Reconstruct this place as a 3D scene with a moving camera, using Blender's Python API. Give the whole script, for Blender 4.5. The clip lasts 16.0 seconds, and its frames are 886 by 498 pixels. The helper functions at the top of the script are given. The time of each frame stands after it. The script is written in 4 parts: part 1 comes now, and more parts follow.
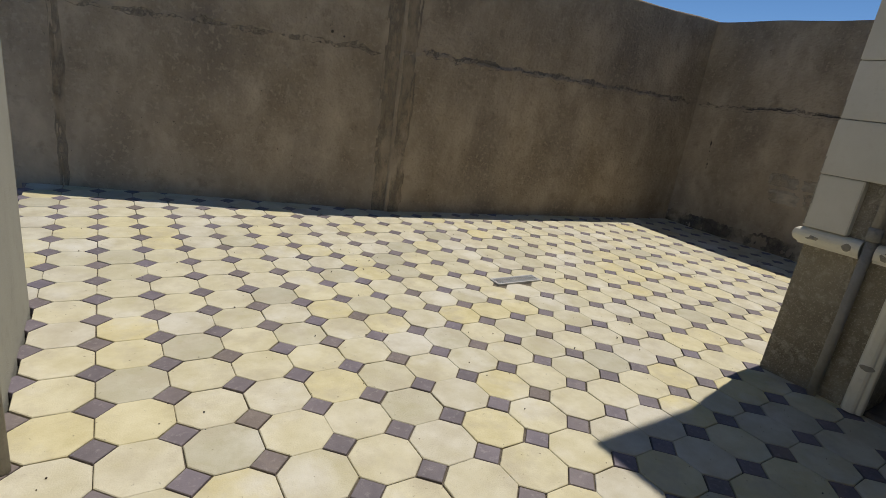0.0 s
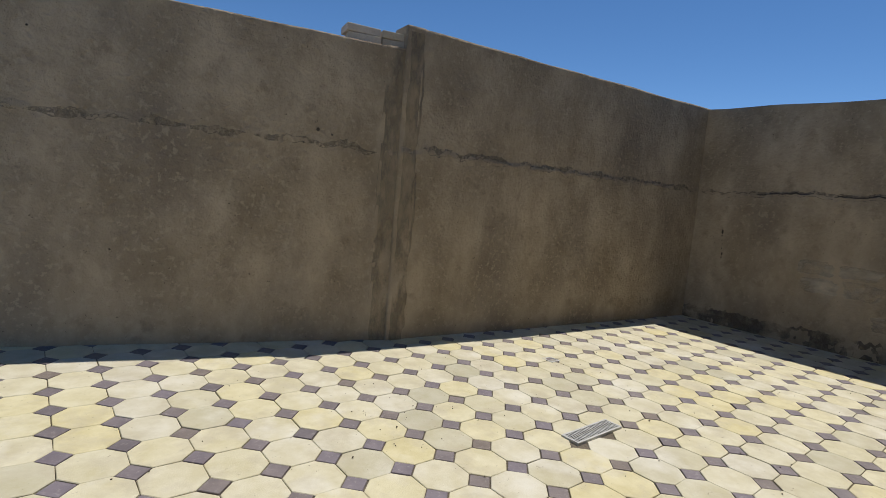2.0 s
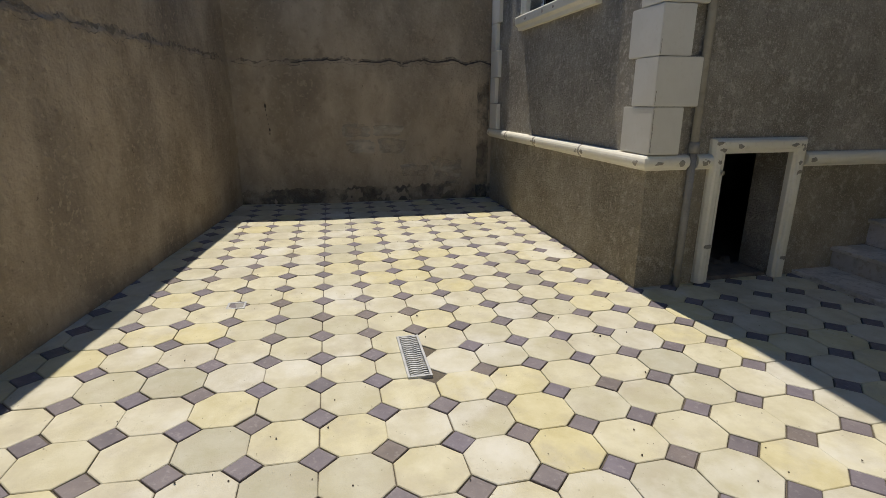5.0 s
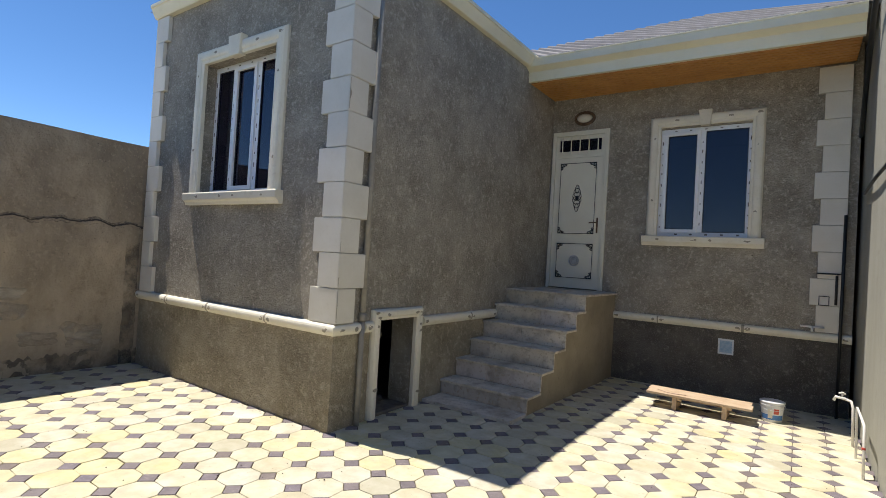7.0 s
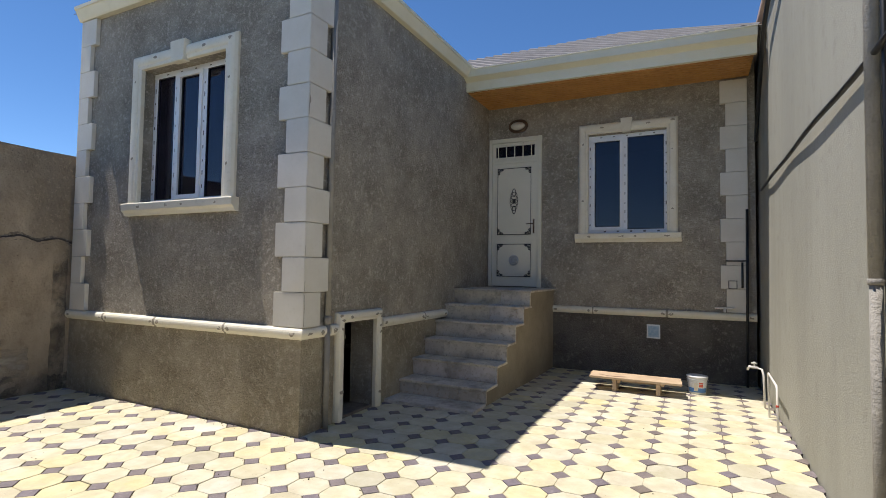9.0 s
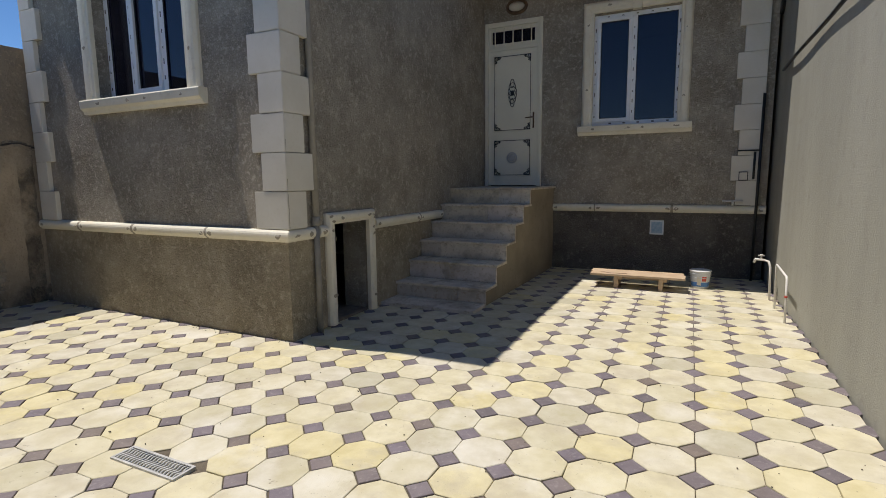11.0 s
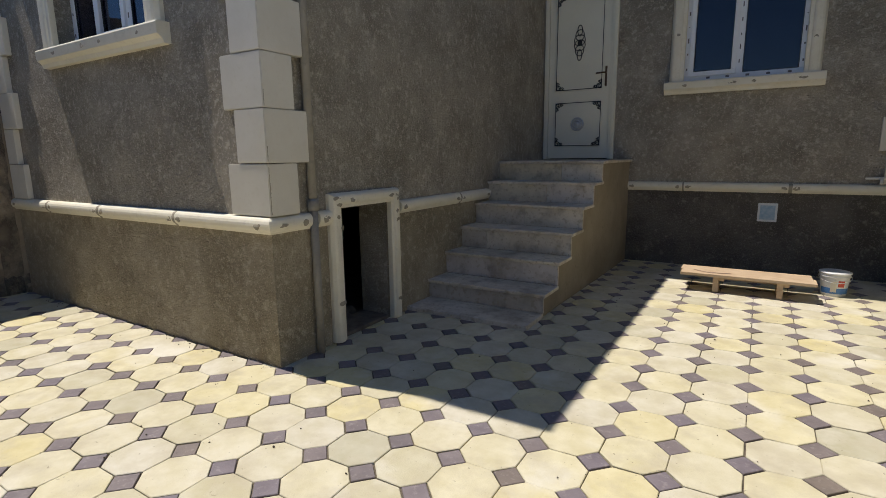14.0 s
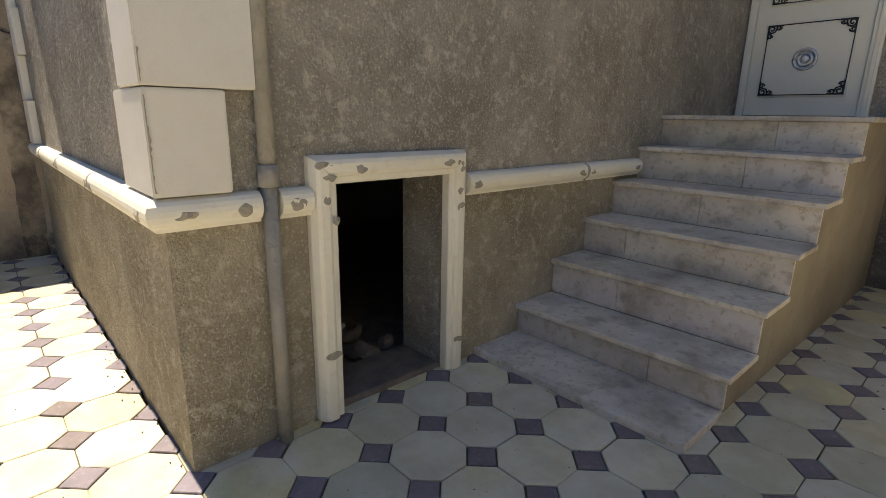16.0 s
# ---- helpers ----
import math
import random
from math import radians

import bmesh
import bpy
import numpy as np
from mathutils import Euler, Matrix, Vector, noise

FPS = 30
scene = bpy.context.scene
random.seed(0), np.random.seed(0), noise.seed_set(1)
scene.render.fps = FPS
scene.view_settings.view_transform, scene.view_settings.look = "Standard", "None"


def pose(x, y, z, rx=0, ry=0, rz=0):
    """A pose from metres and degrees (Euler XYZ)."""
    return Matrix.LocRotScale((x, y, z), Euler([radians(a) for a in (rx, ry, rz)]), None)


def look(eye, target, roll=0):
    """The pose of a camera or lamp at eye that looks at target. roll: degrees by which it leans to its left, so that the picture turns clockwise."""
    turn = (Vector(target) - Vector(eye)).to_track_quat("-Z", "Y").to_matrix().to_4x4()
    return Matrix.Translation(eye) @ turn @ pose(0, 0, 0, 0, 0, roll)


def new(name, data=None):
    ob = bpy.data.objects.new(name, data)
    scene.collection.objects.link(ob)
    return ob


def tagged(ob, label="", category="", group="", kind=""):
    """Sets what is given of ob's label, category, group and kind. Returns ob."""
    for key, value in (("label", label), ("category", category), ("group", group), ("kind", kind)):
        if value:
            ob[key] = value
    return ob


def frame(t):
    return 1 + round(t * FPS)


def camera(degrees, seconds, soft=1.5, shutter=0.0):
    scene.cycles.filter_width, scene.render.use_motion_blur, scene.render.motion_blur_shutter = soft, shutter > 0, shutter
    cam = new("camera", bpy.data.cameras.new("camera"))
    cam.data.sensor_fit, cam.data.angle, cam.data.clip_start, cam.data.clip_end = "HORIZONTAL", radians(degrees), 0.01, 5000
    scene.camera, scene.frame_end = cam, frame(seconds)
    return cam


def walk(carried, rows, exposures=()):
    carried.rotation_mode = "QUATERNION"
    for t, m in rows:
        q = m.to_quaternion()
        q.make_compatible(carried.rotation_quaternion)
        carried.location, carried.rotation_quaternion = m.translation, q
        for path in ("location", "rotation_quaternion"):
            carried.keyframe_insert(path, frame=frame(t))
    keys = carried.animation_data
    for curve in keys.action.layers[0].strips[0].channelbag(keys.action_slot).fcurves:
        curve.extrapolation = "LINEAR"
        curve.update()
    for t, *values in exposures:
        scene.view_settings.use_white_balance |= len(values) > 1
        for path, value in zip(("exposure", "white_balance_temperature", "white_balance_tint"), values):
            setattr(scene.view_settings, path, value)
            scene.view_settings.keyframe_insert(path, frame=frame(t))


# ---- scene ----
cam = camera(81.9, 16.0, soft=0.6)
PATH = [
    (0, (0.372, 0.34, 1.447), (1.457, 1.915, 0.863), 8.3),
    (0.5, (0.458, 0.611, 1.395), (1.454, 2.296, 0.984), 7.0),
    (1, (0.519, 0.92, 1.433), (1.516, 2.629, 1.14), 6.4),
    (1.5, (0.421, 1.292, 1.437), (1.529, 2.941, 1.206), 5.3),
    (2, (0.455, 1.648, 1.401), (1.72, 3.184, 1.199), 5.1),
    (2.5, (0.538, 2.019, 1.421), (1.985, 3.387, 1.231), 4.4),
    (3, (0.538, 2.45, 1.396), (2.126, 3.644, 1.168), 3.3),
    (3.5, (0.625, 2.854, 1.355), (2.297, 3.904, 1.034), 2.6),
    (4, (0.716, 3.218, 1.374), (2.527, 3.97, 0.978), 1.4),
    (4.5, (0.789, 3.579, 1.353), (2.72, 3.771, 0.869), -0.3),
    (5, (0.774, 3.8, 1.339), (2.651, 3.397, 0.779), 0.0),
    (5.2, (0.717, 3.898, 1.338), (2.539, 3.293, 0.776), 0.0),
    (7.3, (0.563, 5.022, 1.66), (1.628, 3.334, 1.78), 2.7),
    (7.5, (0.615, 5.103, 1.669), (1.648, 3.402, 1.868), 2.4),
    (8, (0.753, 5.254, 1.667), (1.708, 3.518, 1.94), 1.6),
    (8.5, (0.79, 5.275, 1.589), (1.696, 3.505, 1.801), 1.3),
    (9, (0.775, 5.251, 1.509), (1.662, 3.46, 1.595), 0.9),
    (9.5, (0.753, 5.239, 1.478), (1.618, 3.436, 1.408), 0.6),
    (10, (0.743, 5.252, 1.443), (1.598, 3.457, 1.231), 0.5),
    (10.2, (0.756, 5.251, 1.42), (1.617, 3.463, 1.173), 0.3),
    (12.3, (1.225, 4.26, 1.374), (2.074, 2.471, 1.097), -1.5),
    (12.5, (1.235, 4.247, 1.384), (2.083, 2.457, 1.104), -1.3),
    (13, (1.203, 4.198, 1.391), (2.123, 2.444, 1.113), -0.9),
    (13.5, (1.238, 4.054, 1.358), (2.204, 2.333, 1.033), -0.6),
    (14, (1.448, 3.749, 1.329), (2.48, 2.074, 0.969), -0.7),
    (14.5, (1.608, 3.36, 1.313), (2.725, 1.749, 0.918), -0.4),
    (15, (1.765, 2.937, 1.284), (2.99, 1.415, 0.855), -0.1),
    (15.5, (2.046, 2.518, 1.262), (3.37, 1.096, 0.789), 0.7),
    (16, (2.25, 2.068, 1.225), (3.679, 0.761, 0.722), 0.9),
]
EXPOSURES = [(0.0, -0.52, 6550, 11), (1.0, -0.39, 6550, 11), (2.5, -0.3, 6450, 10), (4.0, -0.25, 6550, 11), (5.0, -0.34, 6600, 11), (7.5, 0.46, 6500, 12), (8.0, 0.52, 6450, 11), (8.5, 0.52, 6500, 12), (9.0, 0.24, 6550, 13),
             (10.0, -0.2, 6550, 13), (12.5, -0.14, 6550, 13), (14.0, -0.13, 6650, 12), (14.5, -0.06, 6700, 13), (15.2, 0.28, 6900, 14), (16.0, 0.88, 7250, 15)]
walk(cam, [(t, look(eye, target, roll)) for t, eye, target, roll in PATH], EXPOSURES)

# ---- light ----
M_SUN, K_SUN = 0.35, 0.054          # metres that a shadow runs west and south per metre of height
world = bpy.data.worlds.new("world")
scene.world = world
world.use_nodes = True
wn = world.node_tree.nodes
sky = wn.new("ShaderNodeTexSky")
sky.sky_type = "NISHITA"
sky.sun_disc = False
sky.sun_elevation = math.atan(1 / math.hypot(M_SUN, K_SUN))
sky.sun_rotation = math.atan2(M_SUN, K_SUN)
sky.air_density, sky.dust_density, sky.ozone_density = 0.6, 0.0, 2.0
vivid = wn.new("ShaderNodeHueSaturation")
vivid.inputs["Saturation"].default_value = 1.19
world.node_tree.links.new(sky.outputs[0], vivid.inputs["Color"])
world.node_tree.links.new(vivid.outputs[0], wn["Background"].inputs[0])
wn["Background"].inputs[1].default_value = 0.15
sun = new("sun", bpy.data.lights.new("sun", "SUN"))
sun.data.energy, sun.data.angle, sun.data.color = 5.0, radians(0.55), (1.0, 0.95, 0.86)
sun.matrix_world = look((20 * M_SUN, 20 * K_SUN, 20), (0, 0, 0))


# ---- materials ----
def mat(name, c1, c2, scale=2.0, rough=0.85, bump=0.3, bscale=80.0, depth=0.004, metal=0.0, speck=None, sscale=25.0, samount=0.5,
        stain=None, stscale=0.8, stamount=0.5, pieces=0.0, streak=1.0, spec=0.5, edge=(0.56, 0.7), fleck=None, thin=None, dust=None, pits=None):
    """A surface of two blended colours, fine specks, broad stains and a fine relief, in metres of the world."""
    m = bpy.data.materials.new(name)
    m.use_nodes = True
    n, link = m.node_tree.nodes, m.node_tree.links.new
    bsdf = n["Principled BSDF"]
    geo = n.new("ShaderNodeNewGeometry")
    stretch = n.new("ShaderNodeMapping")
    stretch.inputs["Scale"].default_value = (1, 1, streak)
    link(geo.outputs["Position"], stretch.inputs["Vector"])

    def noisy(size, detail, low, high, stretched=False):
        t = n.new("ShaderNodeTexNoise")
        t.inputs["Scale"].default_value, t.inputs["Detail"].default_value, t.inputs["Roughness"].default_value = size, detail, 0.62
        link(stretch.outputs[0] if stretched else geo.outputs["Position"], t.inputs["Vector"])
        r = n.new("ShaderNodeMapRange")
        r.inputs["From Min"].default_value, r.inputs["From Max"].default_value = low, high
        link(t.outputs["Fac"], r.inputs["Value"])
        return r.outputs[0], t.outputs["Fac"]

    def blend(fac, a, b):
        x = n.new("ShaderNodeMix")
        x.data_type = "RGBA"
        for socket, value in ((x.inputs[0], fac), (x.inputs[6], a), (x.inputs[7], b)):
            if isinstance(value, tuple):
                socket.default_value = (*value, 1)
            elif isinstance(value, float):
                socket.default_value = value
            else:
                link(value, socket)
        return x.outputs[2]

    def scaled(fac, amount):
        x = n.new("ShaderNodeMath")
        x.operation = "MULTIPLY"
        x.inputs[1].default_value = amount
        link(fac, x.inputs[0])
        return x.outputs[0]

    colour = blend(noisy(scale, 6, 0.35, 0.65, True)[0], c1, c2)
    if pieces:
        info = n.new("ShaderNodeObjectInfo")
        add = n.new("ShaderNodeMath")
        add.operation = "ADD"
        link(info.outputs["Random"], add.inputs[0])
        link(geo.outputs["Random Per Island"], add.inputs[1])
        wrap = n.new("ShaderNodeMath")
        wrap.operation = "FRACT"
        link(add.outputs[0], wrap.inputs[0])
        ramp = n.new("ShaderNodeValToRGB")
        ramp.color_ramp.elements[0].color = (1 - pieces * 1.1, 1 - pieces * 1.0, 1 - pieces * 0.7, 1)
        ramp.color_ramp.elements[1].color = (1, 1 - pieces * 0.15, 1 - pieces * 0.9, 1)
        mid = ramp.color_ramp.elements.new(0.3)
        mid.color = (1, 1, 1, 1)
        mid = ramp.color_ramp.elements.new(0.55)
        mid.color = (1 - pieces * 0.3, 1 - pieces * 0.2, 1 + pieces * 0.5, 1)
        mid = ramp.color_ramp.elements.new(0.8)
        mid.color = (1, 1, 1 - pieces * 0.1, 1)
        link(wrap.outputs[0], ramp.inputs[0])
        x = n.new("ShaderNodeMix")
        x.data_type, x.blend_type = "RGBA", "MULTIPLY"
        x.inputs[0].default_value = 1.0
        link(colour, x.inputs[6])
        link(ramp.outputs[0], x.inputs[7])
        colour = x.outputs[2]
    if stain:
        colour = blend(scaled(noisy(stscale, 5, 0.48, 0.72, True)[0], stamount), colour, stain)
    if dust:
        colour = blend(scaled(noisy(1.7, 6, 0.54, 0.72)[0], 0.75), colour, dust)
    if speck:
        colour = blend(scaled(noisy(sscale, 4, *edge)[0], samount), colour, speck)
    if fleck:
        colour = blend(scaled(noisy(sscale * 4.2, 3, 0.56, 0.64)[0], 0.6), colour, fleck)
    if pits:
        colour = blend(scaled(noisy(34, 3, 0.68, 0.73)[0], 0.8), colour, pits)
    link(colour, bsdf.inputs["Base Color"])
    wear, _ = noisy(scale * 5, 4, 0.2, 0.8)
    r = n.new("ShaderNodeMapRange")
    r.inputs["To Min"].default_value, r.inputs["To Max"].default_value = max(0.02, rough - 0.08), min(1, rough + 0.08)
    link(wear, r.inputs["Value"])
    link(r.outputs[0], bsdf.inputs["Roughness"])
    if thin:
        link(noisy(thin, 5, 0.38, 0.66, True)[0], bsdf.inputs["Alpha"])
    bsdf.inputs["Metallic"].default_value = metal
    bsdf.inputs["Specular IOR Level"].default_value = spec
    if bump:
        b = n.new("ShaderNodeBump")
        b.inputs["Strength"].default_value, b.inputs["Distance"].default_value = bump, depth
        link(noisy(bscale, 4, 0.25, 0.75)[0], b.inputs["Height"])
        link(b.outputs[0], bsdf.inputs["Normal"])
    return m


YARD_PLASTER = mat("yard_plaster", (0.29, 0.23, 0.16), (0.5, 0.408, 0.295), 1.9, 0.95, 0.9, 24, 0.012, speck=(0.24, 0.19, 0.135), sscale=5.5, samount=0.6,
                   stain=(0.22, 0.18, 0.14), stscale=1.3, stamount=0.8, streak=0.6, spec=0.2, fleck=(0.46, 0.378, 0.272), pits=(0.14, 0.11, 0.078))
HOUSE_PLASTER = mat("house_plaster", (0.27, 0.244, 0.2), (0.41, 0.374, 0.312), 3.4, 0.95, 0.7, 48, 0.024, speck=(0.66, 0.61, 0.52), sscale=21, samount=0.55, edge=(0.53, 0.68), fleck=(0.6, 0.552, 0.47),
                    stain=(0.2, 0.178, 0.14), stscale=1.3, stamount=0.75, spec=0.2, pits=(0.13, 0.115, 0.09))
BAY_PLINTH = mat("brown_plinth_plaster", (0.265, 0.23, 0.168), (0.39, 0.342, 0.255), 3.0, 0.95, 0.7, 46, 0.02, speck=(0.56, 0.5, 0.4), sscale=20, samount=0.55, edge=(0.53, 0.68), fleck=(0.56, 0.5, 0.4),
                 stain=(0.17, 0.145, 0.1), stscale=1.6, stamount=0.75, spec=0.2)
PLINTH_PLASTER = mat("dark_plinth_plaster", (0.115, 0.106, 0.094), (0.185, 0.17, 0.15), 3.0, 0.95, 0.9, 50, 0.02, speck=(0.34, 0.315, 0.28), sscale=16, samount=0.6, edge=(0.58, 0.7), fleck=(0.3, 0.28, 0.245),
                     stain=(0.06, 0.056, 0.052), stscale=1.4, stamount=0.7, spec=0.2)
# damp along the wall foot; also colours in the corner shade by the bay
DAMP_AND_SHADE = mat("damp_stain", (0.15, 0.123, 0.094), (0.22, 0.18, 0.135), 5, 0.9, 0.5, 30, 0.004, speck=(0.1, 0.083, 0.066), sscale=9, samount=0.5, spec=0.2, thin=3.0)
NEIGHBOUR_PLASTER = mat("neighbour_plaster", (0.31, 0.305, 0.262), (0.37, 0.365, 0.315), 0.9, 0.95, 0.6, 90, 0.004, speck=(0.27, 0.262, 0.225), sscale=7, samount=0.4, stain=(0.38, 0.37, 0.325), stscale=0.9, stamount=0.5, streak=0.25, spec=0.2)
STEP_PLASTER = mat("step_plaster", (0.25, 0.214, 0.163), (0.355, 0.308, 0.238), 1.5, 0.95, 0.5, 60, 0.005, speck=(0.2, 0.16, 0.12), sscale=12, samount=0.5,
                   stain=(0.18, 0.15, 0.12), stscale=1.2, stamount=0.6, spec=0.2)
STONE_WHITE = mat("white_stone", (0.66, 0.63, 0.55), (0.72, 0.69, 0.615), 3, 0.75, 0.25, 120, 0.002, speck=(0.62, 0.58, 0.48), sscale=30, samount=0.35,
                  stain=(0.66, 0.61, 0.5), stscale=1.6, stamount=0.4)
STONE_CREAM = mat("cream_moulding", (0.74, 0.69, 0.55), (0.8, 0.76, 0.64), 4, 0.7, 0.25, 110, 0.002, speck=(0.6, 0.55, 0.44), sscale=26, samount=0.4)
PATCH = mat("filler_patch", (0.3, 0.27, 0.21), (0.38, 0.34, 0.27), 20, 0.95, 0.6, 150, 0.003)
TILE = mat("yellow_paver", (0.55, 0.495, 0.315), (0.65, 0.6, 0.43), 6, 0.74, 0.5, 150, 0.002, speck=(0.2, 0.17, 0.12), sscale=42, samount=0.75, edge=(0.67, 0.73),
           stain=(0.45, 0.4, 0.29), stscale=4.2, stamount=0.8, pieces=0.22, dust=(0.7, 0.675, 0.6))
SQUARE = mat("lilac_paver", (0.16, 0.134, 0.138), (0.215, 0.182, 0.183), 9, 0.6, 0.35, 160, 0.0015, speck=(0.42, 0.38, 0.36), sscale=40, samount=0.3,
             stain=(0.2, 0.165, 0.178), stscale=2.2, stamount=0.6, pieces=0.2)
JOINT = mat("joint_sand", (0.11, 0.09, 0.066), (0.17, 0.142, 0.104), 12, 1.0, 0.8, 200, 0.004, speck=(0.1, 0.08, 0.06), sscale=40, samount=0.6)
GRAVEL = mat("gravel", (0.3, 0.27, 0.22), (0.42, 0.39, 0.33), 3, 1.0, 1.0, 30, 0.03, speck=(0.16, 0.14, 0.12), sscale=18, samount=0.8)
MARBLE = mat("grey_marble", (0.55, 0.5, 0.42), (0.68, 0.625, 0.535), 3.2, 0.55, 0.2, 90, 0.001, speck=(0.2, 0.17, 0.135), sscale=7, samount=0.6, edge=(0.52, 0.7),
             stain=(0.3, 0.26, 0.205), stscale=2.8, stamount=0.9, pieces=0.18, fleck=(0.36, 0.3, 0.22))
DOOR_PAINT = mat("door_paint", (0.74, 0.71, 0.585), (0.78, 0.75, 0.625), 3, 0.4, 0.08, 200, 0.0005, speck=(0.66, 0.64, 0.58), sscale=12, samount=0.3)
PVC = mat("pvc_frame", (0.78, 0.79, 0.8), (0.82, 0.83, 0.84), 5, 0.35, 0.05, 100, 0.0005)
BLACK = mat("black_metal", (0.012, 0.012, 0.013), (0.022, 0.022, 0.023), 12, 0.45, 0.2, 150, 0.0006)
TAPE = mat("dark_tape", (0.1, 0.09, 0.09), (0.2, 0.18, 0.17), 60, 0.6, 0.1, 150, 0.0004)
PIPE_GREY = mat("grey_pipe", (0.27, 0.255, 0.225), (0.34, 0.32, 0.285), 6, 0.75, 0.8, 55, 0.006, speck=(0.2, 0.19, 0.17), sscale=25, samount=0.45)
PIPE_WHITE = mat("white_pipe", (0.72, 0.7, 0.66), (0.78, 0.76, 0.72), 12, 0.45, 0.1, 90, 0.0005, speck=(0.5, 0.47, 0.42), sscale=40, samount=0.4)
STEEL = mat("grating_steel", (0.55, 0.56, 0.57), (0.66, 0.67, 0.68), 15, 0.42, 0.15, 150, 0.0006, metal=0.75, speck=(0.35, 0.34, 0.33), sscale=60, samount=0.4)
DRAIN_STEEL = mat("drain_steel", (0.42, 0.42, 0.41), (0.54, 0.54, 0.53), 15, 0.6, 0.15, 150, 0.0006, metal=0.3, speck=(0.2, 0.18, 0.16), sscale=60, samount=0.5)
SOFFIT = mat("pine_soffit", (0.5, 0.235, 0.065), (0.6, 0.3, 0.09), 3, 0.5, 0.2, 80, 0.001, speck=(0.36, 0.15, 0.04), sscale=9, samount=0.5, streak=6)
FASCIA = mat("cream_fascia", (0.74, 0.69, 0.5), (0.78, 0.73, 0.56), 2, 0.4, 0.05, 90, 0.0006, speck=(0.66, 0.6, 0.45), sscale=10, samount=0.3)
ROOF_METAL = mat("roof_sheet", (0.14, 0.132, 0.128), (0.19, 0.18, 0.174), 2, 0.6, 0.1, 60, 0.001, metal=0.2, speck=(0.16, 0.15, 0.14), sscale=8, samount=0.4)
WOOD = mat("raw_pine", (0.44, 0.32, 0.21), (0.54, 0.41, 0.28), 5, 0.75, 0.3, 90, 0.0015, speck=(0.4, 0.27, 0.15), sscale=14, samount=0.45)
BUCKET_WHITE = mat("bucket_plastic", (0.72, 0.73, 0.74), (0.78, 0.79, 0.8), 8, 0.4, 0.05, 90, 0.0005, speck=(0.5, 0.49, 0.46), sscale=30, samount=0.5)
BLUE_PRINT = mat("blue_print", (0.05, 0.16, 0.42), (0.09, 0.24, 0.52), 18, 0.4, 0.0)
RED_PRINT = mat("red_print", (0.5, 0.06, 0.04), (0.58, 0.1, 0.06), 18, 0.4, 0.0)
PALE_BLUE = mat("pale_blue_print", (0.27, 0.42, 0.58), (0.4, 0.53, 0.66), 30, 0.6, 0.0)
PAPER = mat("printed_sheet", (0.62, 0.68, 0.72), (0.7, 0.74, 0.77), 20, 0.6, 0.0)
RUBBLE = mat("dark_rubble", (0.12, 0.1, 0.085), (0.2, 0.17, 0.14), 9, 1.0, 0.8, 60, 0.006)
INSIDE = mat("inner_plaster", (0.2, 0.185, 0.16), (0.25, 0.23, 0.2), 2, 0.95, 0.3, 60, 0.003)
LIMESTONE = mat("limestone_block", (0.46, 0.4, 0.31), (0.56, 0.5, 0.4), 5, 0.95, 0.6, 70, 0.004, speck=(0.34, 0.29, 0.22), sscale=22, samount=0.5, pieces=0.25)
MORTAR = mat("dark_mortar", (0.09, 0.075, 0.06), (0.14, 0.12, 0.095), 12, 1.0, 0.6, 90, 0.004)
CEMENT_STRIP = mat("cement_strip", (0.27, 0.214, 0.148), (0.37, 0.298, 0.21), 4.5, 0.95, 0.7, 26, 0.01, speck=(0.22, 0.172, 0.12), sscale=9, samount=0.5, streak=0.4, spec=0.2, thin=5.0)
SEAM = mat("plaster_seam", (0.27, 0.215, 0.15), (0.39, 0.315, 0.225), 9, 1.0, 0.8, 40, 0.008, speck=(0.19, 0.15, 0.105), sscale=22, samount=0.6, spec=0.2, thin=16.0)
CRACK = mat("dirty_crack", (0.05, 0.04, 0.03), (0.09, 0.072, 0.055), 20, 1.0, 0.8, 90, 0.006)
SMEAR = mat("pale_smear", (0.48, 0.41, 0.315), (0.62, 0.54, 0.425), 4, 0.95, 0.5, 30, 0.004, speck=(0.34, 0.29, 0.22), sscale=9, samount=0.6, streak=2.2, spec=0.2, thin=2.6)
BRONZE = mat("brown_bronze", (0.1, 0.062, 0.036), (0.16, 0.1, 0.06), 14, 0.4, 0.1, 120, 0.0006, metal=0.4)
LAMP_GLASS = mat("lamp_glass", (0.55, 0.52, 0.46), (0.6, 0.57, 0.5), 12, 0.25, 0.0)
FLASHING = mat("brown_flashing", (0.42, 0.3, 0.24), (0.48, 0.35, 0.28), 4, 0.5, 0.1, 60, 0.001)


def glass(name, tint):
    m = bpy.data.materials.new(name)
    m.use_nodes = True
    b = m.node_tree.nodes["Principled BSDF"]
    b.inputs["Base Color"].default_value = (*tint, 1)
    b.inputs["Roughness"].default_value = 0.02
    b.inputs["Transmission Weight"].default_value = 0.9
    b.inputs["IOR"].default_value = 1.47
    return m


GLASS = glass("tinted_glass", (0.055, 0.05, 0.13))


# ---- mesh helpers ----
BASE = {}


